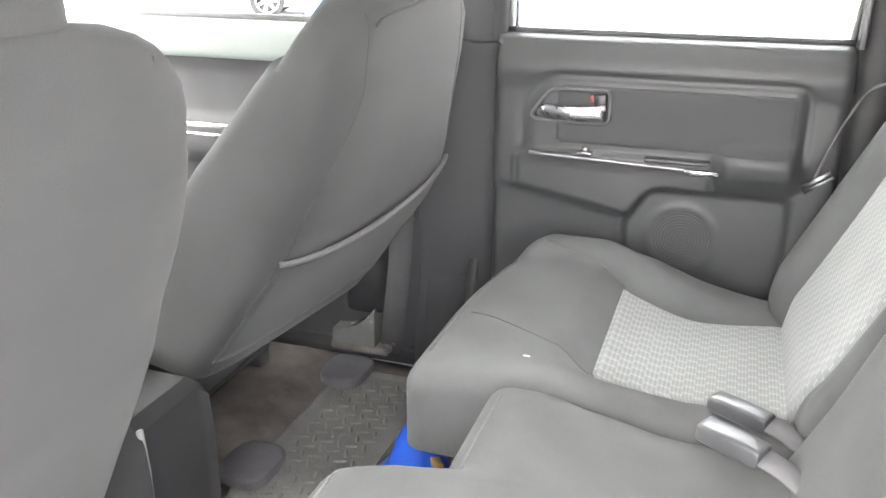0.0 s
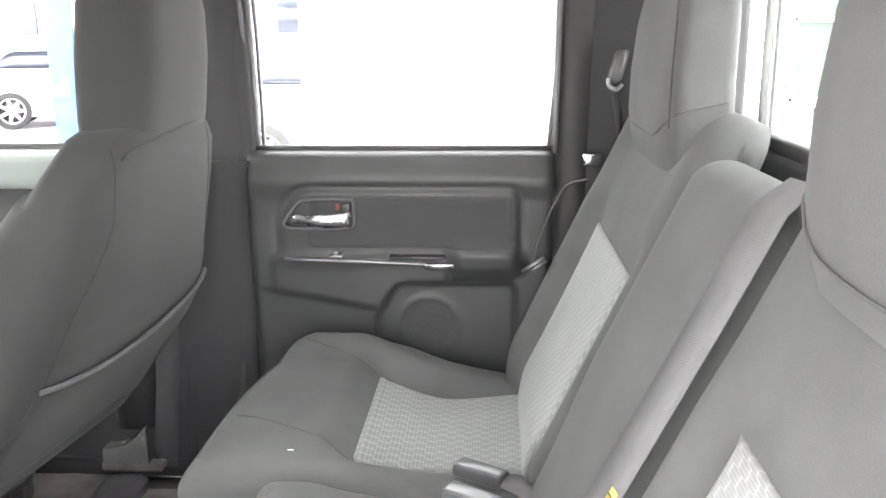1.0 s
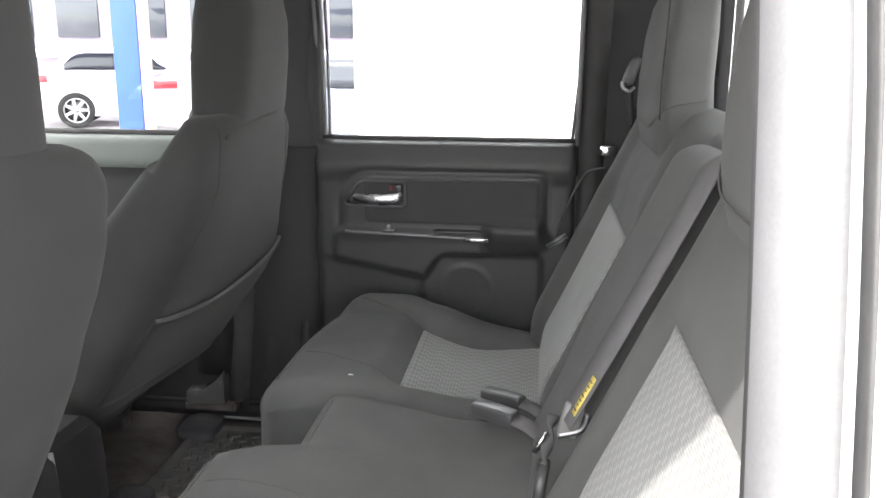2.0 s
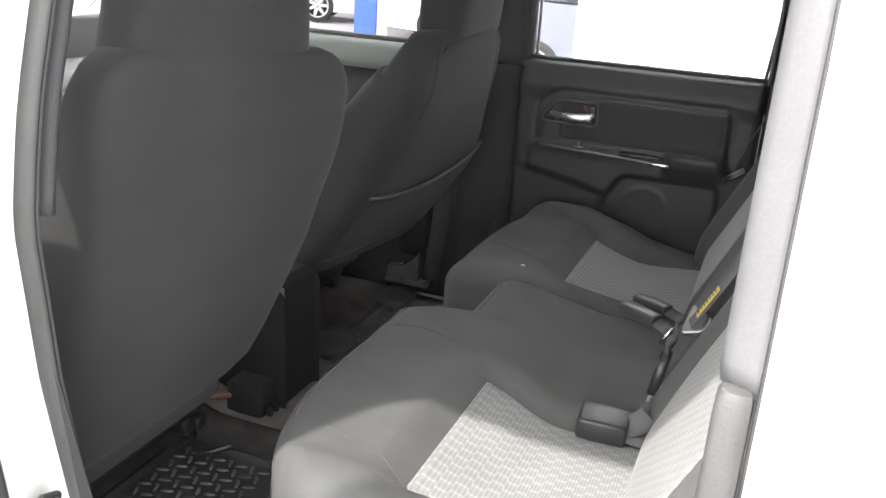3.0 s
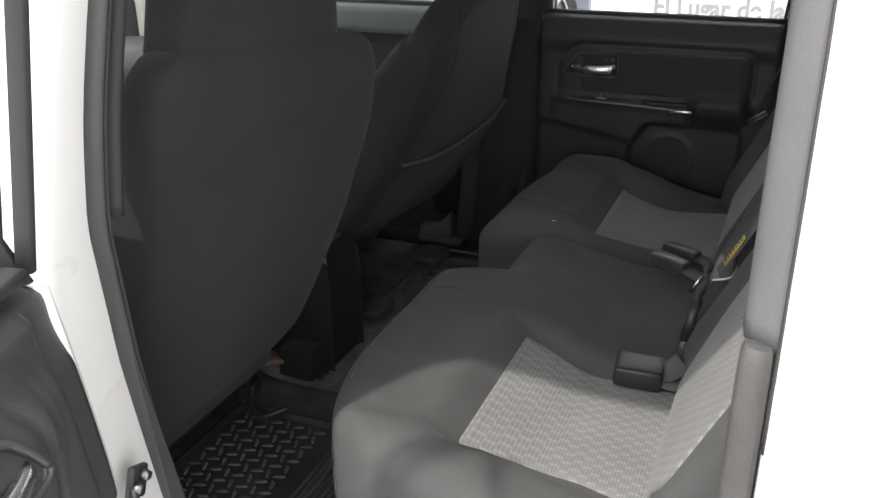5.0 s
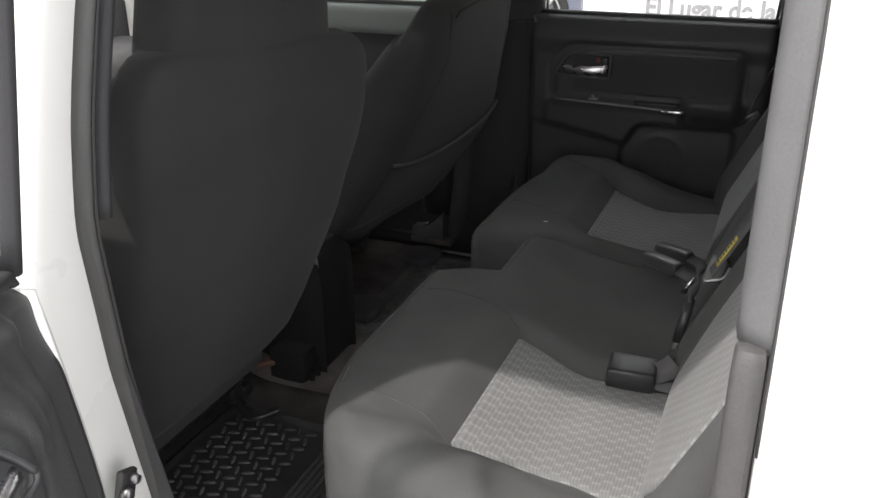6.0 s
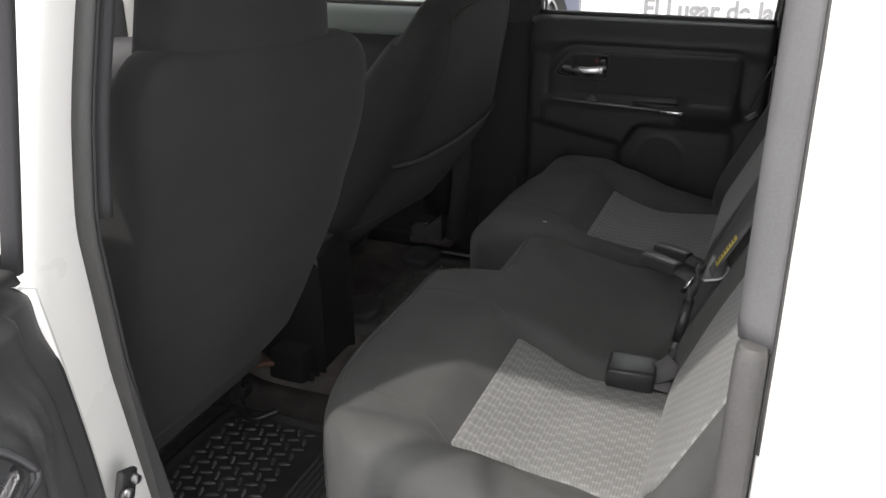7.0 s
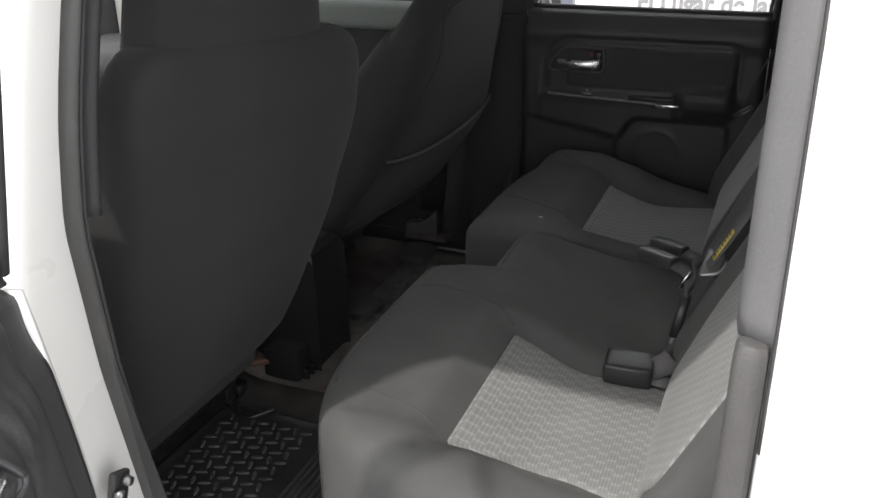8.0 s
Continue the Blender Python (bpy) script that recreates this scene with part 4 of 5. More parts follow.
def floor_mat(x0, y0, y1, label, base, raised, group="floor mats"):
    m = top("floor_mat", ((-0.02), (y0 + y1) / 2, FLOOR_Z + 0.01), label, "floor mat", group)
    zt = FLOOR_Z + 0.022
    bm = B()
    def plate(x, y):
        d = rsdf(x, y, x0, 0.13, y0, y1, 0.05)
        return (x, y, zt - 0.012 * sstep(-0.006, 0.0, d) + 0.010 * math.exp(-((d + 0.010) / 0.005) ** 2))
    sheet(bm, lin(x0, 0.13, 70), lin(y0, y1, 80), plate, lambda x, y: (0, 0, -0.010))
    part("mat_sheet", bm, base, m, "black rubber sheet")
    bm = B()
    k = 0
    st = 0.0245
    for i in range(int((-0.125 - x0 - 0.03) / st)):
        for j in range(int((y1 - y0 - 0.07) / st)):
            x, y = x0 + 0.03 + (i + 0.5) * st, y0 + 0.045 + (j + 0.5) * st
            a = radians(20) if (i + j) % 2 else radians(110)
            loft(bm, [[(x + math.cos(a) * t * 0.0122 - math.sin(a) * q, y + math.sin(a) * t * 0.0122 + math.cos(a) * q, zt + h) for q, h in ((-0.0045 * w, -0.002), (-0.003 * w, 0.003 * w), (0, 0.0042 * w), (0.003 * w, 0.003 * w), (0.0045 * w, -0.002))] for t, w in ((-1, 0.2), (-0.6, 0.85), (0, 1.0), (0.6, 0.85), (1, 0.2))])
    tagged(part("tread", bm, raised, m, "raised diamond tread"), kind="stuff")
    bm = B()
    for i in range(18):
        x = -0.110 + i * 0.0125
        box(bm, (x, (y0 + y1) / 2, zt + 0.001), (0.005, y1 - y0 - 0.08, 0.006), 0.0018)
    tagged(part("ribbing", bm, raised, m, "raised heel ribs"), kind="stuff")


floor_mat(-0.375, -0.66, -0.17, "black rubber floor mat with diamond tread behind the driver's seat", RUBBER, TREAD_GLINT)
floor_mat(-0.315, 0.20, 0.70, "dusty black rubber floor mat with diamond tread", DUSTR, DUSTR)


def build_brackets():
    """Covers, wire and lever at the feet of the front seats."""
    for y, x, lab in ((-0.066, -0.276, "black plastic seat rail cover behind the driver's seat"), (0.66, -0.29, "dusty grey plastic seat rail cover"), (0.30, -0.30, "dusty grey plastic rail cover beside the mat")):
        c = top("rail_cover", (x, y, floor_z(y, x)), lab, "rail cover", "seat rail covers")
        bm = B()
        z0 = floor_z(y, x) - 0.004
        loft(bm, [[(x + a, y + b, z) for a, b in squircle(0, 0, h * (0.043 if y < 0 else 0.045), h * (0.042 if y < 0 else 0.056), 24, 9 if y < 0 else 3)] for z, h in (((z0, 1.0), (z0 + 0.03, 0.99), (z0 + 0.062, 0.96), (z0 + 0.066, 0.90)) if y < 0 else ((z0, 0.86), (z0 + 0.034, 0.88), (z0 + 0.036, 1.06), (z0 + 0.047, 1.07), (z0 + 0.052, 1.02), (z0 + 0.054, 0.85)))])
        part("cover", bm, CONS if y < 0 else DUSTP, c, flat_angle=50)
        bm = B()
        for k in (-1, 0, 1):
            box(bm, (x + 0.05, y + k * 0.022, z0 + 0.012), (0.012, 0.010, 0.024), 0.003)
        part("clip_row", bm, CONS if y < 0 else DUSTP, c)
    w = top("wire_loom", (-0.30, -0.24, FLOOR_Z + 0.05), "black wiring loom with an orange connector under the seat", "wiring")
    bm = B()
    tube(bm, curve_pts([(-0.42, -0.14, 0.50), (-0.37, -0.15, 0.46), (-0.35, -0.185, 0.43), (-0.30, -0.215, 0.402), (-0.25, -0.18, 0.41)]), 0.006)
    part("loom", bm, GLOSSY, w)
    bm = B()
    tube(bm, curve_pts([(-0.42, -0.19, 0.46), (-0.38, -0.20, 0.44), (-0.34, -0.19, 0.41), (-0.38, -0.15, 0.405)]), 0.011)
    box(bm, (-0.355, -0.165, 0.43), (0.05, 0.035, 0.03), 0.006)
    part("plug", bm, GLOSSY, w)
    bm = B()
    box(bm, (-0.335, -0.12, 0.468), (0.075, 0.020, 0.012), 0.004, Matrix.Rotation(radians(38), 3, "Z"))
    part("connector", bm, ORANGE, w, "orange connector")


build_brackets()


def build_bag():
    bag = top("plastic_bag", (-0.02, 0.325, FLOOR_Z + 0.02), "crumpled blue plastic bag on the floor before the bench", "bag")
    bm = B()
    rings = []
    for k, (z, cx, cy, d, w) in enumerate(((0.392, -0.025, 0.325, 0.066, 0.075), (0.43, -0.025, 0.330, 0.060, 0.068), (0.462, -0.016, 0.340, 0.042, 0.050), (0.486, -0.030, 0.362, 0.024, 0.030), (0.503, -0.040, 0.378, 0.004, 0.006))):
        ring = []
        for a, b in squircle(0, 0, d, w, 24, 2.4):
            q = 1 + 0.26 * noise.noise((a * 30 + k, b * 24, z * 14))
            ring.append((cx + a * q, cy + b * q, z))
        rings.append(ring)
    loft(bm, rings)
    part("film", bm, BLUE, bag, flat_angle=35)
    bm = B()
    box(bm, (0.016, 0.336, 0.462), (0.022, 0.030, 0.012), 0.003, Matrix.Rotation(radians(35), 3, "Z") @ Matrix.Rotation(radians(25), 3, "Y"))
    part("paper", bm, TAN, bag, "tan paper corner")


build_bag()


def build_lint():
    bm = B()
    loft(bm, [[(LINT[0] + t * 0.006 + a, LINT[1] + b, cushion_z(LINT[0], LINT[1]) + 0.0012 + c) for a, b, c in ((0, -0.0016 * w, 0), (0, 0, 0.001 * w), (0, 0.0016 * w, 0), (0, 0, -0.001))] for t, w in ((-0.7, 0.3), (0, 1.0), (0.5, 0.8), (0.8, 0.2))])
    tagged(part("lint_fluff", bm, LINER), "small white fluff on the charcoal cushion", "lint")


LINT = (0.187, 0.203)
build_lint()


# ---- seat belts ----
def back_at(y, z, n=0.0):
    u = (z - BACK_O.z - BACK_N.z * n) / BACK_U.z
    return BACK_O + BACK_U * u + BACK_N * n + Vector((0, y, 0))


def build_belts():
    b = top("middle_seat_belt", (0.53, -0.17, 0.72), "grey lap and shoulder belt hanging over the middle backrest", "seat belt")
    pts = [back_at(-0.160, 1.165, -0.04), back_at(-0.166, 1.185, 0.012)] + [back_at(-0.170 - 0.004 * t, 1.165 - 0.312 * t, 0.026 + 0.006 * t * t) for t in lin(0, 1, 10)]
    bm = B()
    strap(bm, pts, (-0.28, 0.96, 0), 0.047)
    web = part("webbing", bm, WEB, b, "grey woven webbing")
    aside = Vector((0.0042, -0.0133, 0))
    bm = B()
    strap(bm, [back_at(-0.176, 0.917 - 0.048 * t, 0.0335 + 0.001 * t) + aside for t in lin(0, 1, 3)], (-0.30, 0.95, 0), 0.012, 0.001)
    lab = part("label", bm, YELLOW, web, "yellow printed label")
    bm = B()
    for k in range(7):
        strap(bm, [back_at(-0.176, 0.912 - 0.006 * k - 0.0011 * t, 0.0347 + 0.001 * k / 8) + aside for t in (0.0, 1.0)], (-0.30, 0.95, 0), 0.009 - 0.002 * (k % 3), 0.0006)
    part("print", bm, INK, lab, "illegible printed lines")
    # tongue and shackle, slung through the webbing
    bm = B()
    box(bm, (0.552, -0.165, 0.850), (0.026, 0.014, 0.044), 0.004, Matrix.Rotation(radians(14), 3, "Y"))
    box(bm, (0.552, -0.166, 0.836), (0.020, 0.010, 0.008), 0.002)
    tongue = part("tongue", bm, LATCHP, b, "grey plastic belt tongue")
    bm = B()
    tube(bm, curve_pts([(0.572, -0.168, 0.860), (0.569, -0.169, 0.846), (0.560, -0.169, 0.837), (0.536, -0.168, 0.830)], 6), 0.0048)
    part("shackle", bm, STEEL, tongue, "steel shackle")
    bm = B()
    strap(bm, [(0.524, -0.168, 0.832), (0.508, -0.170, 0.806)], (0.6, 0.5, -0.4), 0.009, 0.003)
    part("latch_plate", bm, CHROME, tongue, "bright steel latch plate")
    chain = [(0.530, -0.150, 0.850), (0.524, -0.165, 0.820), (0.519, -0.180, 0.790), (0.514, -0.196, 0.760), (0.510, -0.211, 0.735), (0.503, -0.235, 0.708)]
    bm = B()
    cp = curve_pts(chain, 8)
    wides = [Vector((math.cos(k * 0.35), math.sin(k * 0.35), 0.3)) for k in range(len(cp))]
    strap(bm, cp, wides, 0.015, 0.004)
    part("twisted_webbing", bm, WEBD, b, "twisted dark webbing")
    bm = B()
    loft(bm, [[Vector(p) + Vector((a, c2, 0)) for a, c2 in squircle(0, 0, 0.0085, 0.012, 14, 3)] for p in ((0.520, -0.178, 0.797), (0.5115, -0.206, 0.742))])
    part("sleeve", bm, GLOSSY, b, "black plastic sleeve")
    bm = B()
    for d in (-0.006, 0.006):
        loft(bm, [[Vector((x + a, -0.208 + d * w + c2, z)) for a, c2 in squircle(0, 0, 0.004, 0.004, 8, 2.4)] for x, z, w in ((0.511, 0.744, 0.8), (0.509, 0.732, 1.2), (0.506, 0.720, 0.4))])
    part("sleeve_hook", bm, LATCHP, b, "grey plastic hook")

    def buckle(at, yaw, pitch, length, wide, thick, label, tab=True):
        k = top("seat_belt_buckle", (at[0] + 0.05, at[1], at[2] - 0.01), label, "buckle", "seat belt buckles")
        turn = (Matrix.Rotation(radians(yaw), 3, "Z") @ Matrix.Rotation(radians(pitch), 3, "Y"))
        o = Vector(at)
        bm = B()
        rings = []
        for t, w, h in ((0, 0.90, 0.72), (0.02, 0.97, 0.86), (0.06, 1, 0.94), (0.5, 1, 1.0), (0.93, 0.96, 0.98), (0.985, 0.92, 0.92), (1, 0.86, 0.82)):
            rings.append([o + turn @ Vector((t * length, q * w, r * h)) for q, r in squircle(0, 0, wide / 2, thick / 2, 24, 5 if tab else 8)])
        loft(bm, rings)
        body = part("housing", bm, GLOSSY if not tab else BUCKLE, k, "black plastic housing", flat_angle=40)
        if not tab:
            # lighter plastic carries the highlight along the split line
            bm = B()
            strap(bm, [o + turn @ Vector(p) for p in ((-0.0008, -wide * 0.46, -thick * 0.18), (-0.0008, wide * 0.46, -thick * 0.18))], (0, 0, 1), 0.0016, 0.002)
            part("split_line", bm, GREY, body, "moulding line in its highlight tone")
        bm = B()
        box(bm, o + turn @ Vector(((-0.001 if tab else 0.006), 0, thick * 0.14)), (0.004, wide * 0.5, thick * 0.22), 0.0015, turn)
        part("release_button", bm, RED, body, "red release button")
        bm = B()
        strap(bm, [o + turn @ Vector(p) for p in ((length * 0.96, 0, 0), (length + 0.022, 0.001, -0.004), (length + 0.05, 0.004, -0.016), (length + 0.075, 0.006, -0.045))], turn @ Vector((0, 1, 0.25)), wide * 0.86, 0.003)
        part("strap", bm, WEB, k, "grey webbing stalk")

    buckle((0.418, -0.264, 0.703), 4, 2, 0.072, 0.062, 0.034, "large black buckle lying on the woven cushion", tab=False)
    bm = B()
    strap(bm, curve_pts([(0.482, -0.262, 0.704), (0.496, -0.260, 0.710), (0.508, -0.254, 0.716), (0.516, -0.246, 0.722)], 5), (0.0, 0.72, 0.69), 0.034, 0.004)
    part("buckle_stalk", bm, WEB, b, "folded mauve-grey webbing stalk")
    buckle((0.420, 0.214, 0.722), -28, 2, 0.074, 0.030, 0.022, "slim black buckle lying on the far cushion")
    buckle((0.411, 0.116, 0.738), -28, 3, 0.074, 0.032, 0.024, "slim black buckle beside its twin on the bench")

    fb = top("front_seat_belt", (-0.20, 0.725, 0.43), "dusty grey front belt anchored beside the middle pillar", "seat belt")
    bm = B()
    strap(bm, [(-0.160, 0.715, 1.02), (-0.183, 0.722, 0.83), (-0.196, 0.724, 0.64), (-0.216, 0.728, 0.47), (-0.222, 0.735, 0.425)], (1, 0.25, 0), 0.046)
    part("webbing", bm, WEBD, fb, "grey woven webbing")
    bm = B()
    loft(bm, [[(-0.342 + 0.096 * t, 0.728 + 0.026 * c, z) for c, z in ((-1.0, 0.448), (-1.0, 0.470 + 0.052 * t**2.5), (-0.8, 0.478 + 0.056 * t**2.5), (0.8, 0.478 + 0.056 * t**2.5), (1.0, 0.470 + 0.052 * t**2.5), (1.0, 0.448))] for t in lin(0, 1, 12)])
    part("anchor_cover", bm, SCOOP, fb, "glossy grey scoop-shaped anchor cover", flat_angle=45)
    bm = B()
    box(bm, (-0.285, 0.732, 0.437), (0.13, 0.055, 0.020), 0.006)
    for k in range(6):
        box(bm, (-0.226 + 0.012 * (k % 2), 0.700 + 0.009 * k, 0.449), (0.007, 0.005, 0.006), 0.001)
    part("anchor_plate", bm, DUSTY, fb, "dusty perforated anchor plate")
    bm = B()
    pts = squircle(0, 0, 0.05, 0.035, 20, 2.5)
    loft(bm, [[(-0.275 + a * k, 0.745 + b * k, z) for a, b in pts] for z, k in ((0.52, 0.9), (0.60, 1.0), (0.70, 0.9), (0.76, 0.5))])
    part("retractor_cover", bm, GLOSSY, fb, "black retractor cover")

    rb = top("rear_seat_belt", (0.66, 0.70, 1.05), "black rear shoulder belt guide on the pillar with thin loose cord", "seat belt")
    bm = B()
    loft(bm, [[(0.675 + 0.016 * t + a * w, 0.668 + b * w, 1.224 + 0.058 * t) for a, b in squircle(0, 0, 0.013, 0.015, 16, 2.3)] for t, w in ((0, 0.5), (0.04, 0.85), (0.12, 1), (0.5, 1.05), (0.85, 1), (0.95, 0.8), (1, 0.4))])
    part("belt_guide", bm, BUCKLE, rb, "black belt guide")
    bm = B()
    tube(bm, curve_pts([(0.664, 0.650, 1.232), (0.666, 0.644, 1.220), (0.678, 0.642, 1.214), (0.688, 0.646, 1.222)], 6), 0.0040)
    part("guide_loop", bm, STEEL, rb)
    bm = B()
    strap(bm, [(0.678, 0.655, 1.21), (0.70, 0.66, 1.08), (0.74, 0.66, 0.90), (0.74, 0.66, 0.72)], (0.4, 1, 0), 0.046)
    part("webbing", bm, WEBD, rb)
    bm = B()
    box(bm, (0.645, 0.685, 1.087), (0.036, 0.026, 0.024), 0.005)
    part("latch", bm, CHROME, rb, "bright latch")
    bm = B()
    tube(bm, curve_pts([(0.640, 0.690, 1.05), (0.602, 0.700, 1.036), (0.575, 0.700, 0.990), (0.552, 0.695, 0.93), (0.540, 0.690, 0.890)], 8), 0.0026, 6)
    part("cord", bm, GREY, rb, "thin grey cord")
    bm = B()
    tube(bm, [(0.522, 0.690, 0.872), (0.562, 0.682, 0.902)], 0.0045, 6)
    tube(bm, [(0.526, 0.686, 0.866), (0.566, 0.678, 0.897)], 0.003, 6)
    part("pull_rod", bm, STEEL, rb, "steel pull rod")


build_belts()


def build_check_strap():
    c = top("door_check_strap", (0.0, -0.862, 0.82), "black steel door check strap bolted to the white pillar", "door check")
    bm = B()
    box(bm, (-0.024, -0.822, 0.762), (0.010, 0.028, 0.040), 0.004, Matrix.Rotation(radians(-20), 3, "X"))
    part("bracket", bm, GLOSSY, c)
    for y, z in ((-0.830, 0.760), (-0.816, 0.770)):
        bm = B()
        bmesh.ops.create_cone(bm, cap_ends=True, segments=12, radius1=0.0068, radius2=0.0055, depth=0.009, matrix=Matrix.Translation((-0.014, y, z)) @ Matrix.Rotation(radians(90), 4, "Y"))
        part("bolt", bm, STEEL, c, "steel bolt")
    bm = B()
    strap(bm, curve_pts([(-0.022, -0.829, 0.758), (-0.005, -0.848, 0.738), (0.02, -0.89, 0.73), (0.05, -0.93, 0.73)], 5), (0, 0, 1), 0.018, 0.006)
    part("arm", bm, GLOSSY, c)


build_check_strap()


# ---- the yard outside ----
def build_post():
    p = top("canopy_post", (-5.18, 10.3, GROUND_Z), "blue painted steel post with pale edge in the yard", "post")
    bm = B()
    box(bm, (-5.18, 10.3, 2.3), (0.36, 0.30, 5.0), 0.01)
    part("shaft", bm, POSTB, p, "blue painted shaft")
    bm = B()
    box(bm, (-4.97, 10.3, 2.3), (0.06, 0.24, 5.0), 0.006)
    part("edge_strip", bm, POSTO, p, "pale edge strip")
    bm = B()
    box(bm, (-5.18, 10.3, GROUND_Z + 0.02), (0.45, 0.45, 0.04), 0.01)
    part("base_plate", bm, STEEL, p)


build_post()


def build_canopy():
    c = top("yard_canopy", (-8.0, 14.5, 4.6), "flat steel canopy carried by the blue post over parked cars", "canopy")
    bm = B()
    box(bm, (-9.0, 15.5, 4.9), (17.0, 12.0, 0.18), 0.02)
    part("roof_deck", bm, DARKB, c, "grey steel roof deck")
    for y in (10.3, 15.5, 20.7):
        bm = B()
        box(bm, (-9.0, y, 4.72), (16.6, 0.22, 0.26), 0.02)
        part("beam", bm, POSTB, c, "blue painted beam")


build_canopy()


def sedan(at, yaw, label, paint):
    """A parked saloon seen from the side; its tail lies at at, and it points along yaw."""
    car = top("parked_car", (at[0], at[1], GROUND_Z), label, "car", "parked cars")
    M = Matrix.Translation((at[0], at[1], GROUND_Z)) @ Matrix.Rotation(radians(yaw), 4, "Z")
    def W(x, y, z):
        return M @ Vector((x, y, z))
    prof = ((0.02, 0.45), (0.0, 0.62), (0.03, 0.85), (0.10, 0.98), (0.45, 1.04), (1.0, 1.06), (2.0, 1.02), (3.0, 0.98), (3.8, 0.88), (4.25, 0.74), (4.38, 0.55), (4.36, 0.34), (3.9, 0.20), (3.80, 0.22), (3.78, 0.40), (3.70, 0.56), (3.52, 0.64), (3.34, 0.56), (3.26, 0.40), (3.24, 0.22), (1.22, 0.22), (1.20, 0.40), (1.12, 0.56), (0.94, 0.64), (0.76, 0.56), (0.68, 0.40), (0.66, 0.22), (0.12, 0.28))
    bm = B()
    loft(bm, [[W(x if 0.1 < x < 4.2 else (x + (0.05 if x < 1 else -0.05) * e), y, z) for x, z in prof] for y, e in ((-0.88, 1.5), (-0.87, 0.6), (-0.80, 0), (0.80, 0), (0.87, 0.6), (0.88, 1.5))])
    body = part("body", bm, paint, car, "painted body", flat_angle=40)
    cabp = ((0.35, 1.0), (0.62, 1.20), (0.95, 1.40), (1.5, 1.47), (2.2, 1.45), (2.7, 1.30), (3.15, 1.0))
    bm = B()
    loft(bm, [[W(x, y * (1 - 0.22 * max(0, z - 1.0)), z) for x, z in cabp] for y in lin(-0.80, 0.80, 6)])
    part("roof", bm, paint, car, flat_angle=40)
    for sy in (-1, 1):
        for a, b in ((0.78, 1.72), (1.80, 2.72)):
            bm = B()
            def top_of(x):
                return 1.36 - 0.16 * sstep(1.1, 0.7, x) - 0.28 * sstep(2.1, 2.75, x)
            sheet(bm, lin(a, b, 8), lin(0, 1, 3), lambda x, t: W(x, sy * (0.815 * (1 - 0.22 * 0.36 * t)), 1.06 + (top_of(x) - 1.06) * t), lambda x, t: M.to_3x3() @ Vector((0, -sy * 0.02, 0)))
            part("window", bm, DARKW, car)
        bm = B()
        box(bm, W(1.72, sy * 0.888, 0.90), (0.16, 0.02, 0.025), 0.006, M.to_3x3())
        part("door_handle", bm, CHROME, car)
        bm = B()
        box(bm, W(0.26, sy * 0.805, 0.90), (0.50, 0.16, 0.16), 0.03, M.to_3x3())
        part("tail_lamp", bm, TAIL, car, "red tail lamp")
        for x in (0.94, 3.52):
            R = M @ Matrix.Translation((x, sy * 0.80, 0.325)) @ Matrix.Rotation(radians(90), 4, "X")
            bm = B()
            ring = [(0.325, -0.09), (0.325, 0.09), (0.30, 0.105), (0.235, 0.10), (0.225, 0.06), (0.225, -0.06), (0.235, -0.10), (0.30, -0.105)]
            loft(bm, [[R @ Vector((r * math.cos(a), r * math.sin(a), h)) for r, h in ring] for a in lin(0, math.tau, 40)], cap=False)
            wheel = part("wheel", bm, TYRE, car, "black tyre", flat_angle=50)
            bm = B()
            bmesh.ops.create_cone(bm, cap_ends=True, segments=24, radius1=0.055, radius2=0.05, depth=0.05, matrix=R @ Matrix.Translation((0, 0, -sy * -0.06 * -1)))
            for k in range(7):
                a = k * math.tau / 7
                box(bm, R @ Vector((0.13 * math.cos(a), 0.13 * math.sin(a), -sy * -0.06 * -1)), (0.20, 0.06, 0.03), 0.01, R.to_3x3() @ Matrix.Rotation(a, 3, "Z"))
            hoop = [R @ Vector((0.218 * math.cos(a), 0.218 * math.sin(a), -sy * -0.075 * -1)) for a in lin(0, math.tau, 40)]
            tube(bm, hoop, 0.014, 6)
            part("rim", bm, ALLOY, wheel, "alloy rim")
            bm = B()
            bmesh.ops.create_cone(bm, cap_ends=True, segments=32, radius1=0.22, radius2=0.22, depth=0.04, matrix=R)
            part("brake_disc", bm, STEEL, wheel)
    return car


sedan((-9.28, 14.3), 22, "white saloon parked across the yard, tail lamp and alloy wheel showing", PEARL)
sedan((-6.1, 12.4), 30, "white saloon with red tail lamp parked behind the blue post", PEARL)
sedan((-2.95, 8.9), 0, "grey-blue saloon parked beside the banner", BLUEC)


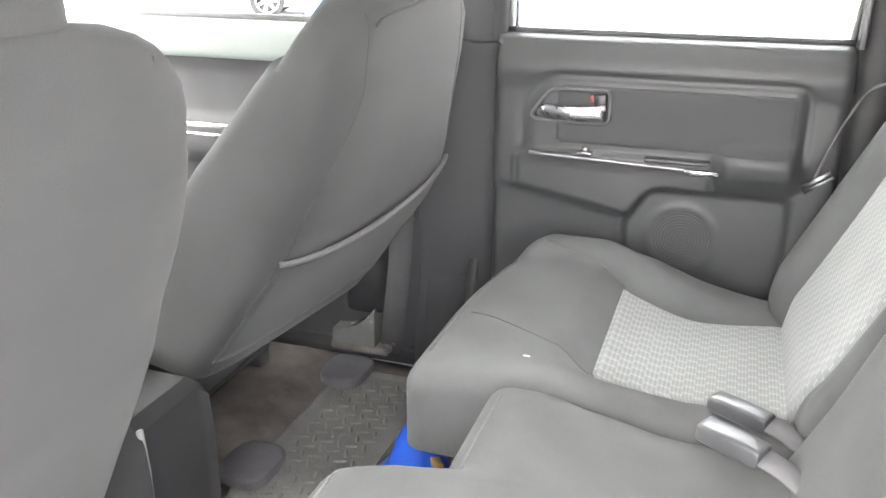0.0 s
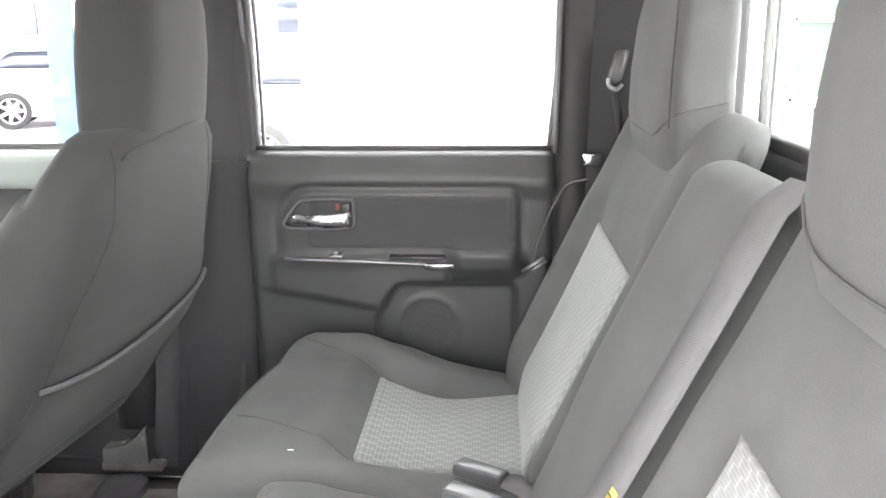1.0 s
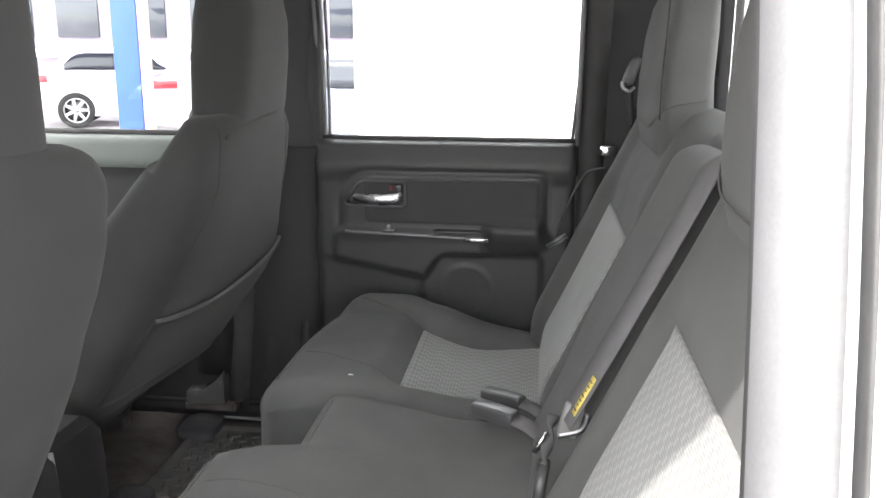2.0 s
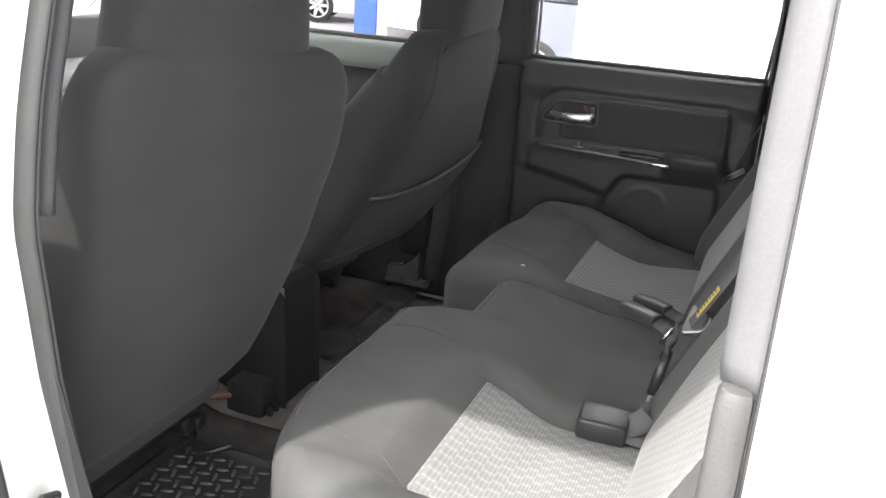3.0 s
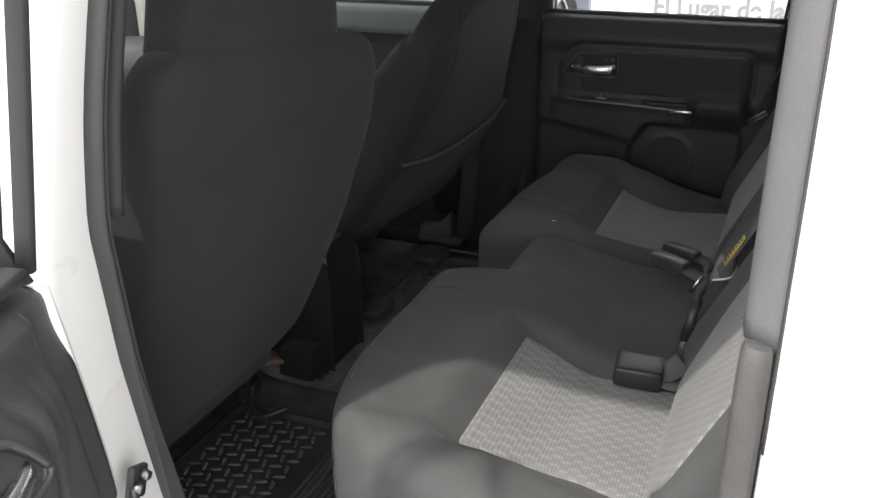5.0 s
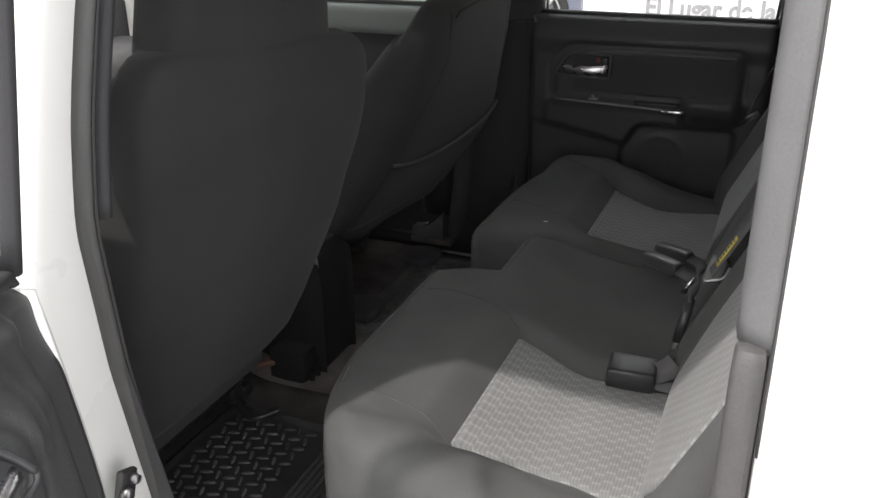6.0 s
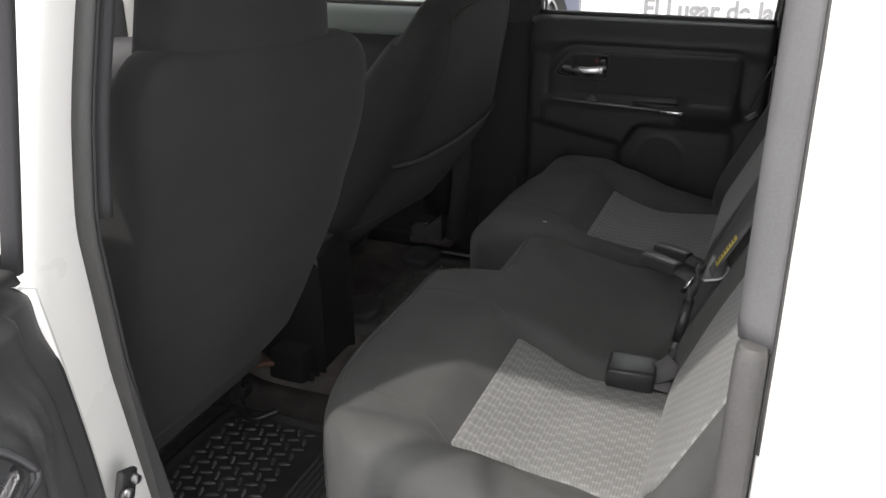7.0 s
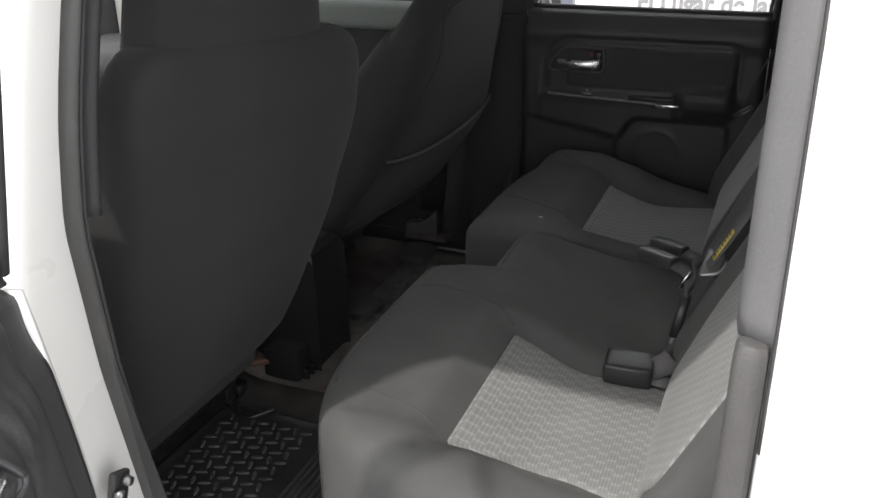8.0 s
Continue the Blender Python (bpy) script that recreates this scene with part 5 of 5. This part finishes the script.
def build_banner():
    b = top("banner_wall", (1.0, 5.03, GROUND_Z), "white vinyl banner on a low wall with grey and cyan lettering", "banner")
    bm = B()
    box(bm, (0.74, 5.06, 1.05), (3.22, 0.08, 2.5), 0.005)
    wall = part("sheet", bm, BANNER, b, "white vinyl sheet")
    for x in (-0.86, 0.98, 2.34):
        bm = B()
        box(bm, (x, 5.012, 1.05), (0.012, 0.012, 2.5), 0.003)
        part("seam", bm, LETTER, wall)
    font = bpy.data.curves.new("slogan", "FONT")
    font.body, font.size, font.extrude, font.offset = "El Lugar de las", 0.20, 0.002, 0.006
    ob = bpy.data.objects.new("slogan", font)
    dg = bpy.context.evaluated_depsgraph_get()
    scene.collection.objects.link(ob)
    dg.update()
    me = bpy.data.meshes.new_from_object(ob.evaluated_get(dg))
    bpy.data.objects.remove(ob)
    bm = B()
    bm.from_mesh(me)
    wid = max(v.co.x for v in bm.verts) - min(v.co.x for v in bm.verts)
    k = 0.95 / wid
    for v in bm.verts:
        v.co = Vector((-0.40 + v.co.x * k, 5.014 - v.co.z, 0.538 + v.co.y * 0.95))
    part("slogan", bm, LETTER, wall, "grey printed slogan", smooth=False)
    for x, w in ((0.36, 0.16), (0.56, 0.16), (0.76, 0.16)):
        bm = B()
        tube(bm, curve_pts([(x - w / 2, 5.012, 1.42), (x - w / 2, 5.012, 1.22), (x, 5.012, 1.15), (x + w / 2, 5.012, 1.22), (x + w / 2, 5.012, 1.42)], 8), 0.022)
        part("mark", bm, CYAN, wall, "cyan printed shape")


build_banner()


def build_house():
    h = top("pale_green_house", (4.2, 7.2, GROUND_Z), "pale green plastered house with white framed window", "house")
    bm = B()
    box(bm, (4.6, 8.0, 2.0), (4.4, 1.2, 4.4), 0.02)
    part("wall", bm, WALLG, h, "pale green plastered wall")
    for x in (3.2, 5.2):
        bm = B()
        box(bm, (x, 7.39, 1.35), (0.90, 0.03, 1.30), 0.01)
        w = part("window", bm, PANEG, h)
        for dx, dz, sx, sz in ((-0.45, 0, 0.09, 1.4), (0.45, 0, 0.09, 1.4), (0, 0.65, 0.95, 0.09), (0, -0.65, 1.05, 0.10), (0, 0, 0.05, 1.3), (0, 0.1, 0.9, 0.05)):
            bm = B()
            box(bm, (x + dx, 7.37, 1.35 + dz), (sx, 0.06, sz), 0.008)
            part("window_bar", bm, BANNER, w, "white window bar")
    bm = B()
    box(bm, (4.6, 7.9, 4.25), (4.7, 1.7, 0.12), 0.02)
    part("roof_slab", bm, BANNER, h)


build_house()


def build_block():
    h = top("office_block", (-16, 31, GROUND_Z), "dark weathered office block across the yard", "building")
    bm = B()
    box(bm, (-16, 33, 4.0), (34, 4, 8.6), 0.02)
    part("wall", bm, DARKB, h, "weathered facade")
    for r in range(3):
        bm = B()
        box(bm, (-16, 30.96, 1.0 + 2.7 * r), (34, 0.10, 0.35), 0.02)
        part("string_course", bm, BANNER, h)
        for i in range(12):
            bm = B()
            box(bm, (-31 + 2.7 * i, 30.98, 2.3 + 2.7 * r), (1.7, 0.08, 1.4), 0.02)
            part("window", bm, DARKW, h)
    bm = B()
    box(bm, (-16, 33, 8.35), (34.4, 4.4, 0.2), 0.02)
    part("roof", bm, DARKB, h)


build_block()
